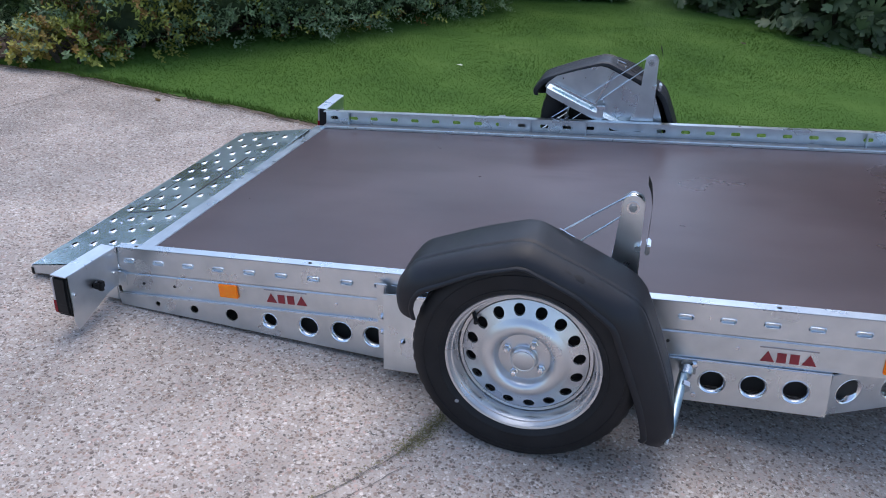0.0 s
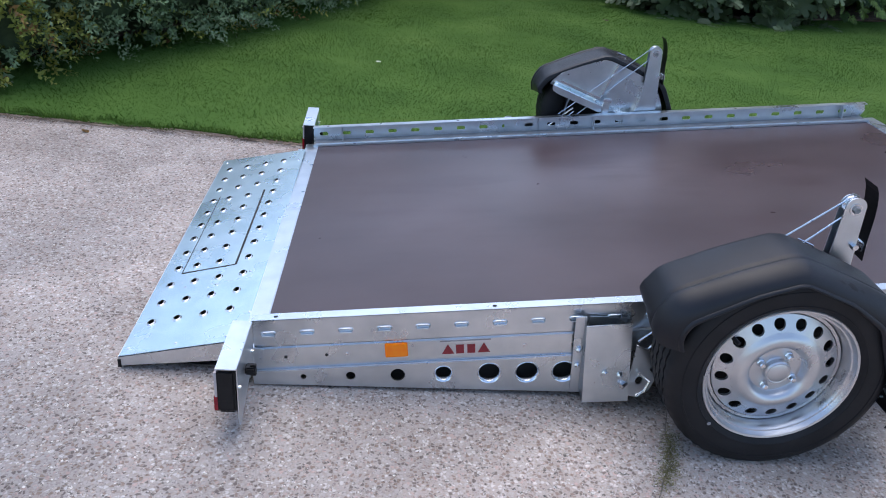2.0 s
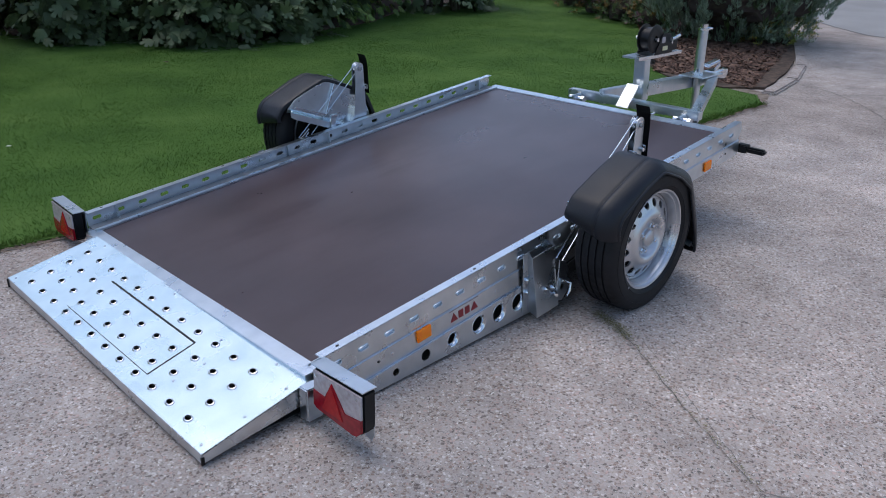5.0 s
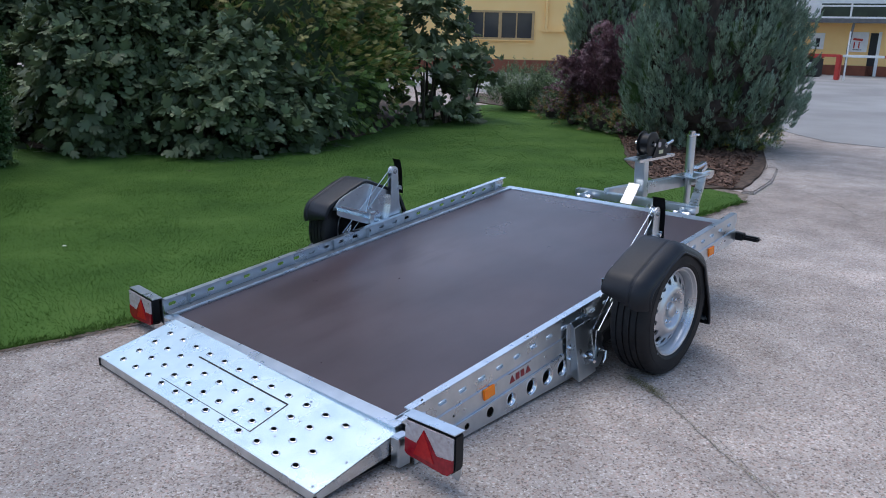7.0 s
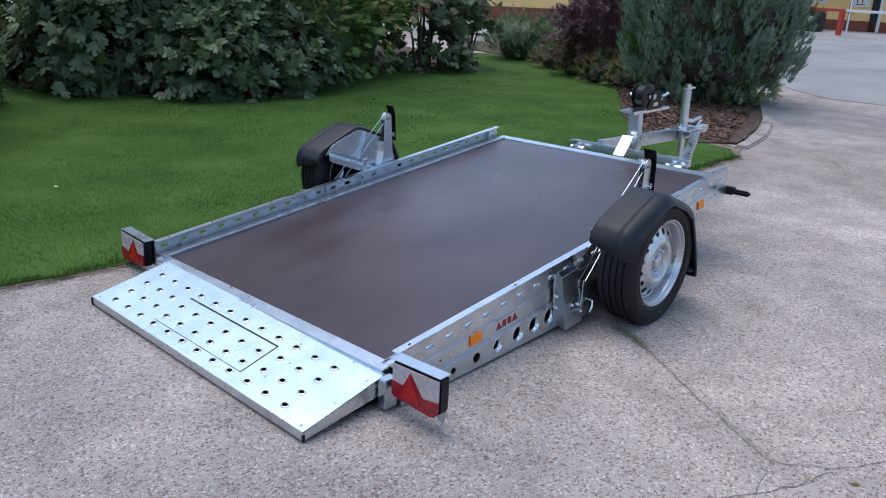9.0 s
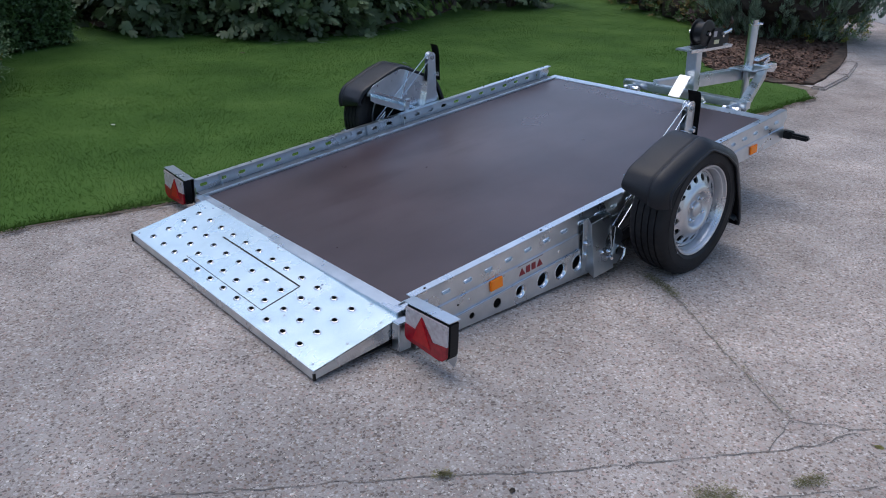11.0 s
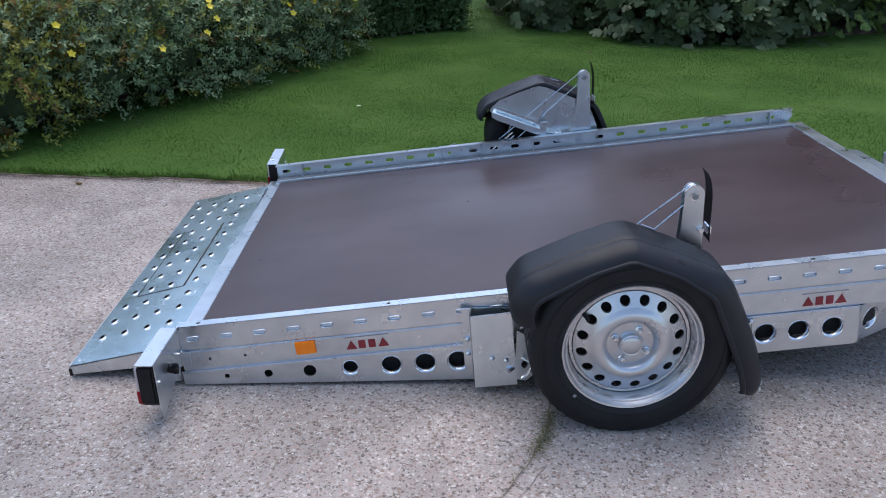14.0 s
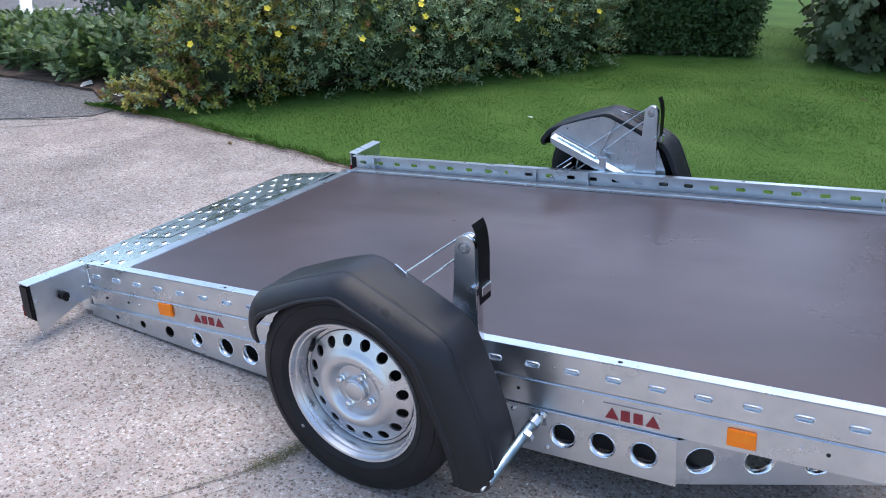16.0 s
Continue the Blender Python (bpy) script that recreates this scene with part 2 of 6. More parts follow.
blade_mat = leaf_material("grass blades", ((0.0417, 0.094, 0.0145), (0.0589, 0.121, 0.020), (0.0845, 0.153, 0.031)), 0.75, 0.08, 1.6, 0.5)
blade_mat.node_tree.nodes["Principled BSDF"].inputs["Specular IOR Level"].default_value = 0.25
bark = material("bark", 0.9, 0.0, ((0.05, 0.038, 0.028), (0.10, 0.08, 0.06)), 20, 6, 0.5, 60)
hyp_leaf = leaf_material("grey green leaves", ((0.125, 0.195, 0.088), (0.20, 0.285, 0.142), (0.27, 0.345, 0.195)), 0.6)
hyp_young = leaf_material("yellow green leaves", ((0.14, 0.19, 0.03), (0.25, 0.27, 0.045), (0.34, 0.25, 0.05)), 0.6)
hedge_leaf = leaf_material("dark hedge leaves", ((0.034, 0.076, 0.022), (0.060, 0.118, 0.034), (0.100, 0.165, 0.052)))
fig_leaf = leaf_material("fig leaves", ((0.078, 0.112, 0.052), (0.116, 0.158, 0.075), (0.165, 0.212, 0.108)), 0.55)
thuja_leaf = leaf_material("thuja sprays", ((0.09, 0.165, 0.032), (0.14, 0.225, 0.050), (0.20, 0.27, 0.075)), 0.6)
gold_leaf = leaf_material("golden thuja tips", ((0.28, 0.26, 0.07), (0.42, 0.36, 0.12), (0.56, 0.46, 0.20)), 0.6)
rust_leaf = leaf_material("rusty young leaves", ((0.16, 0.075, 0.03), (0.24, 0.13, 0.03), (0.22, 0.19, 0.03)), 0.5)
blue_leaf = leaf_material("blue green cypress sprays", ((0.15, 0.225, 0.160), (0.235, 0.325, 0.235), (0.34, 0.43, 0.33)), 0.65, 0.45, thin=0.3)
# insides of plants: twig and leaf colours darkened to stand for shade between leaves
shaded_brown_twigs = material("shaded brown inner twigs", 0.95, 0.0, ((0.024, 0.018, 0.015), (0.050, 0.036, 0.030), (0.07, 0.06, 0.045)), 14, 7, 0.8, 30)
inner_mat = material("shaded inner twigs and leaves", 0.95, 0.0, ((0.030, 0.044, 0.020), (0.050, 0.072, 0.032), (0.080, 0.105, 0.050)), 14, 7, 0.8, 30)
purple_leaf = leaf_material("purple barberry leaves", ((0.10, 0.048, 0.060), (0.17, 0.085, 0.108), (0.25, 0.135, 0.155)), 0.55, 0.3)
petal = material("yellow petals", 0.5, 0.0, ((0.75, 0.55, 0.02), (0.85, 0.68, 0.05)), 30, 3, island=0.1)
yellow_wall = material("yellow render wall", 0.85, 0.0, ((0.94, 0.60, 0.235), (0.96, 0.64, 0.27)), 1.5, 7, 0.2, 60)
brick_base = material("brown plinth", 0.85, 0.0, ((0.20, 0.06, 0.035), (0.27, 0.09, 0.05)), 3, 6, 0.3, 40)
window_dark = material("window glass", 0.08, 0.0, ((0.035, 0.036, 0.040), (0.06, 0.06, 0.062)), 1, 3)
frame_brown = material("tan window frame", 0.6, 0.0, ((0.42, 0.27, 0.12), (0.50, 0.34, 0.16)), 8, 4)
dark_green = material("dark green window band", 0.3, 0.0, ((0.012, 0.020, 0.010), (0.030, 0.045, 0.022)), 2, 5)
white_paint = material("white paint", 0.5, 0.0, ((0.70, 0.70, 0.70), (0.80, 0.80, 0.79)), 6, 4)
red_paint = material("red paint", 0.45, 0.0, ((0.42, 0.03, 0.025), (0.50, 0.045, 0.035)), 6, 4)
roof_mat = material("grey roof edge", 0.7, 0.0, ((0.10, 0.10, 0.10), (0.15, 0.15, 0.15)), 4, 4)
scrap = material("pale scrap", 0.6, 0.0, ((0.72, 0.72, 0.70), (0.80, 0.80, 0.78)), 20, 3)
moss_mat = material("moss", 0.95, 0.0, ((0.11, 0.105, 0.04), (0.17, 0.155, 0.065), (0.25, 0.215, 0.115)), 40, 5, island=0.4)
crack_mat = material("dark crack", 0.95, 0.0, ((0.105, 0.094, 0.082), (0.22, 0.195, 0.168)), 30, 5)
dry_soil = material("dry sandy soil", 0.95, 0.0, ((0.11, 0.080, 0.056), (0.20, 0.155, 0.12), (0.31, 0.26, 0.215)), 14, 8, 0.6, 90)


# ---------------------------------------------------------------- mesh helpers
def part(name, bm, mat, parent=None, label="", smooth=False, m=None):
    """Link a bmesh as one mesh object under a thing or part."""
    me = bpy.data.meshes.new(name)
    if m is not None:
        bm.transform(m)
    bmesh.ops.recalc_face_normals(bm, faces=bm.faces)
    for f in bm.faces:
        f.smooth = smooth
    bm.to_mesh(me)
    bm.free()
    me.materials.append(mat)
    if smooth:
        me.set_sharp_from_angle(angle=radians(38))
    ob = new(name, me)
    if parent:
        ob.parent = parent
    if label:
        ob["label"] = label
    return ob


def box(x0, x1, y0, y1, z0, z1, bevel=0.0, bm=None):
    bm = bm or bmesh.new()
    vs = [bm.verts.new((x, y, z)) for x in (x0, x1) for y in (y0, y1) for z in (z0, z1)]
    fs = [bm.faces.new([vs[i] for i in q]) for q in ((0, 1, 3, 2), (4, 6, 7, 5), (0, 4, 5, 1), (2, 3, 7, 6), (0, 2, 6, 4), (1, 5, 7, 3))]
    if bevel:
        edges = list({e for f in fs for e in f.edges})
        bmesh.ops.bevel(bm, geom=edges, offset=bevel, segments=2, affect="EDGES")
    return bm


def bar(a, b, w, h, bevel=0.0, up=(0, 0, 1), bm=None):
    """A square bar from a to b."""
    a, b = Vector(a), Vector(b)
    d = (b - a).normalized()
    s = d.cross(Vector(up)).normalized()
    u = s.cross(d)
    bm2 = box(0, (b - a).length, -w / 2, w / 2, -h / 2, h / 2, bevel)
    bm2.transform(Matrix((((*d, 0)), ((*s, 0)), ((*u, 0)), (0, 0, 0, 1))).transposed())
    bm2.transform(Matrix.Translation(a))
    if bm is None:
        return bm2
    me = bpy.data.meshes.new("tmp")
    bm2.to_mesh(me)
    bm.from_mesh(me)
    bm2.free()
    bpy.data.meshes.remove(me)
    return bm


def rod(points, r, seg=10, bm=None):
    """A round rod or cable along points."""
    bm = bm or bmesh.new()
    pts = [Vector(p) for p in points]
    rings = []
    for i, p in enumerate(pts):
        d = (pts[min(i + 1, len(pts) - 1)] - pts[max(i - 1, 0)]).normalized()
        s = d.orthogonal().normalized()
        u = d.cross(s)
        rr = r[i] if isinstance(r, (list, tuple)) else r
        rings.append([bm.verts.new(p + rr * (math.cos(k * math.tau / seg) * s + math.sin(k * math.tau / seg) * u)) for k in range(seg)])
    for q, w in zip(rings, rings[1:]):
        for k in range(seg):
            bm.faces.new((q[k], q[(k + 1) % seg], w[(k + 1) % seg], w[k]))
    bm.faces.new(rings[0][::-1]), bm.faces.new(rings[-1])
    return bm


def lathe(profile, seg=48, closed=False, bm=None):
    """Turn (radius, along) pairs round the y axis."""
    bm = bm or bmesh.new()
    rings = []
    for r, y in profile:
        if r < 1e-5:
            rings.append([bm.verts.new((0, y, 0))])
        else:
            rings.append([bm.verts.new((r * math.cos(k * math.tau / seg), y, r * math.sin(k * math.tau / seg))) for k in range(seg)])
    pairs = list(zip(rings, rings[1:])) + ([(rings[-1], rings[0])] if closed else [])
    for q, w in pairs:
        for k in range(seg):
            a, b = q[k % len(q)], q[(k + 1) % len(q)]
            c, d = w[(k + 1) % len(w)], w[k % len(w)]
            f = list(dict.fromkeys((a, b, c, d)))
            if len(f) > 2:
                bm.faces.new(f)
    return bm


def oval(cx, cy, rx, ry, seg=16, straight=0.0):
    out = []
    for k in range(seg):
        a = (k + 0.5) * math.tau / seg
        out.append((cx + rx * math.cos(a) + (straight if math.cos(a) > 0 else -straight), cy + ry * math.sin(a)))
    return out


def plate(outline, holes, thick, to, bm=None):
    """A flat plate with holes in a (p, q) plane, thick along n; to(p, q, n) gives the place."""
    bm = bm or bmesh.new()
    edges = []
    for loop in (outline, *holes):
        vs = [bm.verts.new((p, q, 0)) for p, q in loop]
        edges += [bm.edges.new((a, b)) for a, b in zip(vs, vs[1:] + vs[:1])]
    made = bmesh.ops.triangle_fill(bm, use_beauty=True, edges=edges)
    faces = [g for g in made["geom"] if isinstance(g, bmesh.types.BMFace)]
    ext = bmesh.ops.extrude_face_region(bm, geom=faces)
    for g in ext["geom"]:
        if isinstance(g, bmesh.types.BMVert):
            g.co.z = thick
    for v in bm.verts:
        v.co = to(*v.co)
    return bm


def rolled_rim(loop, thick, to, out, back, wide, tuck=1.0):
    """The rolled edge of one hole in a plate: it stands out a little and turns in behind the plate."""
    bm = bmesh.new()
    n = len(loop)
    c = Vector((sum(p for p, q in loop) / n, sum(q for p, q in loop) / n))
    rings = []
    for grow, z in ((wide, 0.0), (wide * 0.8, -out * 0.65), (wide * 0.45, -out), (0.0008, -out * 0.8), (-0.0008, 0.0), (-0.0022 * tuck, thick * 0.5), (-0.0045 * tuck, back), (0.001, back)):
        rings.append([bm.verts.new(to(*(c + (Vector(v) - c).normalized() * ((Vector(v) - c).length + grow)), z)) for v in loop])
    for p, q in zip(rings, rings[1:]):
        for k in range(n):
            bm.faces.new((p[k], p[(k + 1) % n], q[(k + 1) % n], q[k]))
    return bm


def empty(name, label, category, m=None, kind="", group=""):
    e = new(name)
    if m is not None:
        e.matrix_world = m
    return tagged(e, label, category, group, kind)


# ---------------------------------------------------------------- ground
def sheet(name, outline, z, mat, label, category, kind="structure", rough_edge=0.0, step=0.12, thick=0.03):
    pts = []
    rnd = random.Random(len(outline))
    for a, b in zip(outline, outline[1:] + outline[:1]):
        a, b = Vector(a), Vector(b)
        k = max(1, int((b - a).length / step)) if rough_edge else 1
        for i in range(k):
            p = a.lerp(b, i / k)
            n = noise.noise(Vector((p.x * 2.3, p.y * 2.3, 7))) * rough_edge * 1.4 + rnd.uniform(-1, 1) * rough_edge * 0.35
            nrm = Vector((-(b - a).y, (b - a).x)).normalized()
            pts.append(tuple(p + nrm * n))
    bm = plate(pts, [], thick, lambda p, q, n: (p, q, z - thick + n))
    ob = part(name, bm, mat)
    return tagged(ob, label, category, "", kind)


DRIVE_EDGE = [(-3.5, 2.15), (-2.7, 2.2), (-2.2, 2.14), (-1.46, 2.06), (-0.95, 2.0), (0.0, 1.88), (1.2, 1.62), (2.4, 1.3), (3.4, 1.12), (4.3, 1.1), (4.75, 1.25)]
bmg = bmesh.new()
gv = [bmg.verts.new((x, y, 0)) for x, y in ((-150, -150), (200, -150), (200, 150), (-150, 150))]
bmg.faces.new(gv)
tagged(part("ground", bmg, concrete), "worn exposed-aggregate concrete driveway with pink and dark stones", "driveway", "", "structure")
LAWN = DRIVE_EDGE[:-1] + [(4.6, 1.28), (4.68, 1.71), (4.72, 2.16), (5.0, 2.5), (5.68, 3.05), (6.64, 3.63), (7.74, 4.36), (8.37, 5.18), (8.92, 6.08), (9.3, 6.82), (9.86, 8.1), (10.0, 8.6), (3.0, 9.5), (1.5, 13.5), (-0.9, 13.5), (-0.15, 8.6), (0.1, 7.15), (-1.4, 6.2), (-2.7, 4.0), (-3.2, 2.7)]
sheet("lawn_edge", [(x, y - 0.025) for x, y in DRIVE_EDGE] + [(5.0, 2.0), (-3.4, 2.6)], 0.003, dry_soil, "ragged brown soil edge between lawn and driveway", "soil", rough_edge=0.03, step=0.05, thick=0.002)
sheet("lawn", LAWN, 0.010, turf, "short green mown lawn beside the driveway", "lawn", rough_edge=0.03)

# ---------------------------------------------------------------- trailer
TRAILER = empty("car_trailer", "galvanised lowering trailer with brown plywood deck, tilted onto its ramp", "trailer")
L, W = 2.55, 1.65
pitch, rollx = radians(6.25), radians(-1.0)
U = Vector((math.cos(pitch), 0, math.sin(pitch)))
V = Vector((0, math.cos(rollx), math.sin(rollx)))
V = (V - U * V.dot(U)).normalized()
N = U.cross(V)
RAIL = 0.07
BED = Matrix.Translation(Vector((-0.85, 0.117, 0.203)) - N * RAIL) @ Matrix((U, V, N)).transposed().to_4x4()


def bedp(name, bm, mat, label="", smooth=False, parent=None):
    return part(name, bm, mat, parent or TRAILER, label, smooth, BED)


bedp("deck", box(0.02, L - 0.02, 0.05, W - 0.05, -0.018, 0.0), deck_mat, "dark brown film-faced plywood deck, slightly dusty")
bedp("rear_strip", box(-0.035, 0.022, 0.05, W - 0.05, -0.05, 0.003, 0.002), zinc)
bedp("front_strip", box(L - 0.03, L + 0.03, 0.03, W - 0.03, -0.06, 0.004, 0.003), zinc)


def side(far):
    """The rail, frame channel and perforated beam of one side, in bed coordinates."""
    to = (lambda v: W - v) if far else (lambda v: v)
    web = lambda p, q, n: (p, to(n), q)
    slots = [oval(0.043 + 0.1043 * k, 0.032 if far else 0.028, *((0.0085, 0.0092, 12, 0.0122) if far else (0.0060, 0.0064, 12, 0.011))) for k in range(24)]
    bm = plate([(0.0, -0.012), (L - 0.03, -0.012), (L, 0.03), (L - 0.01, RAIL), (0.0, RAIL)], slots, 0.003, web)
    rail = bedp("side_rail", bm, zinc, "galvanised C-section side rail with a row of oblong slots")
    for h in slots:
        bedp("slot_rim", rolled_rim(h, 0.003, web, 0.0040, 0.004, 0.004 if far else 0.0042, 0.3), zinc, parent=rail, smooth=True)
    if not far:
        bedp("slot_backing", box(0.01, L - 0.05, 0.0034, 0.0042, 0.016, 0.040), zinc, "plain sheet behind the slots", parent=rail)
        for k in range(24):
            bedp("slot_ridge", box(0.036 + 0.1043 * k, 0.050 + 0.1043 * k, 0.0018, 0.0036, 0.0262, 0.0276, 0.0005), zinc, parent=rail)
    lo, hi = sorted((to(0.0), to(0.034)))
    bedp("rail_flange", box(0.0, L - 0.01, lo, hi, RAIL - 0.003, RAIL + 0.001, 0.001), zinc, parent=rail)
    lo, hi = sorted((to(0.003), to(0.054)))
    bedp("rail_bottom", box(0.0, L - 0.02, lo, hi, 0.001, 0.0045), dull_zinc, "dusty bottom of the rail", parent=rail)
    lo, hi = sorted((to(0.0541), to(0.085)))
    bedp("rail_foot", box(0.0, L - 0.02, lo, hi, 0.001, 0.005, 0.001), zinc, parent=rail)
    lo, hi = sorted((to(0.083), to(0.088)))
    bedp("rail_lip", box(0.0, L - 0.02, lo, hi, 0.001, 0.010, 0.001), zinc, parent=rail)
    for u in (0.124, 1.275, 2.43):
        lo, hi = sorted((to(0.004), to(0.030)))
        bedp("gusset", box(u, u + 0.006, lo, hi, 0.004, RAIL - 0.003), zinc, parent=rail)
    for u in (0.067, 0.656, 1.932):
        bedp("rail_hole", plate(oval(u, to(0.016), 0.006, 0.004, 10), [], 0.0012, lambda p, q, n: (p, q, RAIL + 0.0011 + n)), dark_hole, parent=rail)
    # frame channel below the rail
    lo, hi = sorted((to(-0.0045), to(0.03)))
    bedp("frame_channel", box(-0.008, L - 0.02, lo, hi, -0.09, -0.013, 0.004), zinc, "galvanised frame channel")
    # rear perforated beam
    rh = [(0.123, 0.008), (0.253, 0.013), (0.383, 0.020), (0.510, 0.026), (0.638, 0.033), (0.744, 0.034), (0.847, 0.034)]
    zc = lambda u: -0.106 - 0.040 * u
    bm = plate([(-0.014, -0.082), (0.93, -0.082), (0.93, -0.216), (0.90, -0.214), (-0.014, -0.126)], [oval(u, zc(u), r, r, 24) for u, r in rh], 0.004,
               lambda p, q, n: (p, to(-0.010 + n), q))
    beam = bedp("rear_beam", bm, zinc, "tapered galvanised beam plate with round holes")
    for u, r in rh[3:]:
        bedp("hole_rim", rolled_rim(oval(u, zc(u), r, r, 24), 0.004, lambda p, q, n: (p, to(-0.010 + n), q), 0.0008, 0.014, 0.0022, 1.5), bright, parent=beam, smooth=True)
    lo, hi = sorted((to(-0.012), to(0.03)))
    bedp("beam_lip", box(-0.014, 0.93, lo, hi, -0.089, -0.082, 0.003), bright, parent=beam)
    # front perforated beam
    fh = [(1.793, 0.034), (1.895, 0.034), (1.998, 0.034)]
    bm = plate([(1.60, -0.089), (2.077, -0.089), (2.077, -0.221), (1.60, -0.221)], [oval(u, -0.155, r, r, 24) for u, r in fh], 0.004,
               lambda p, q, n: (p, to(-0.010 + n), q))
    fb = bedp("front_beam", bm, zinc, "galvanised beam plate with round holes")
    for u, r in fh:
        bedp("hole_rim", rolled_rim(oval(u, -0.155, r, r, 24), 0.004, lambda p, q, n: (p, to(-0.010 + n), q), 0.0008, 0.014, 0.0022, 1.5), bright, parent=fb, smooth=True)
    # the beam goes on level and bends inwards under the deck
    bend = (math.cos(radians(30)), math.sin(radians(30)))

    def inward(p, q, n):
        y = 0.1045 + p * bend[1] + n * bend[0]
        return (1.2385 + p * bend[0] - n * bend[1], 1.884 - y if far else y, q - (0.029 if far else 0.0))

    nose = [oval(0.057 + 0.1405 * k, 0.212, 0.037, 0.037, 24) for k in range(5)]
    nz = part("bent_beam", plate([(0.004, 0.143), (0.75, 0.143), (0.75, 0.295), (0.06, 0.285), (0.012, 0.2715), (-0.008, 0.2695)], nose, 0.004, inward), zinc, TRAILER, "level galvanised beam bending inwards with round holes")
    for h in nose:
        part("hole_rim", rolled_rim(h, 0.004, inward, 0.0008, 0.014, 0.0022, 1.5), bright, nz, smooth=True)
    part("beam_foot", plate([(0.0, 0.004), (0.75, 0.004), (0.75, 0.040), (0.0, 0.040)], [], 0.003, lambda p, q, n: inward(p, 0.145 + n, q)), zinc, nz)
    lo, hi = sorted((to(-0.012), to(0.03)))
    bedp("beam_lip", box(1.60, 2.077, lo, hi, -0.096, -0.089, 0.003), bright, parent=fb)
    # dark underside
    # near-black strip standing in for the shade under the bed
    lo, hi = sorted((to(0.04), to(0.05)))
    bedp("under_shade", box(0.02, L - 0.4, lo, hi, -0.20, -0.02), dark_hole)
    # reflectors and the maker's plate as plain blocks
    for u, w in ((0.353, -0.018), (2.185, -0.030)):
        lo, hi = sorted((to(-0.0125), to(-0.004)))
        bedp("reflector", box(u, u + 0.062, lo, hi, w - 0.043, w, 0.002), orange, "orange side reflector")
    for u0, dw in ((0.508, 0.0), (1.902, -0.012)):
        lo, hi = sorted((to(-0.0062), to(-0.0044)))
        for k, shape in enumerate((((0.0, 0.0), (0.034, 0.0), (0.017, 1.0)), ((0.0, 0.0), (0.022, 0.0), (0.022, 0.9), (0.0, 0.9)),
                                   ((0.0, 0.0), (0.022, 0.0), (0.022, 0.9), (0.0, 0.9)), ((0.0, 0.0), (0.034, 0.0), (0.017, 1.0)))):
            a = u0 + (0.0, 0.039, 0.070, 0.099)[k]
            bm = plate([(a + p, -0.063 + dw + 0.031 * q) for p, q in shape], [], 0.0015, lambda p, q, n: (p, to(-0.0062 + n), q))
            bedp("maker_mark", bm, red_print, "dark red printed block")
        bedp("maker_line", box(u0 - 0.004, u0 + 0.135, lo, hi, -0.023 + dw, -0.020 + dw), grey_print)


side(False)
side(True)

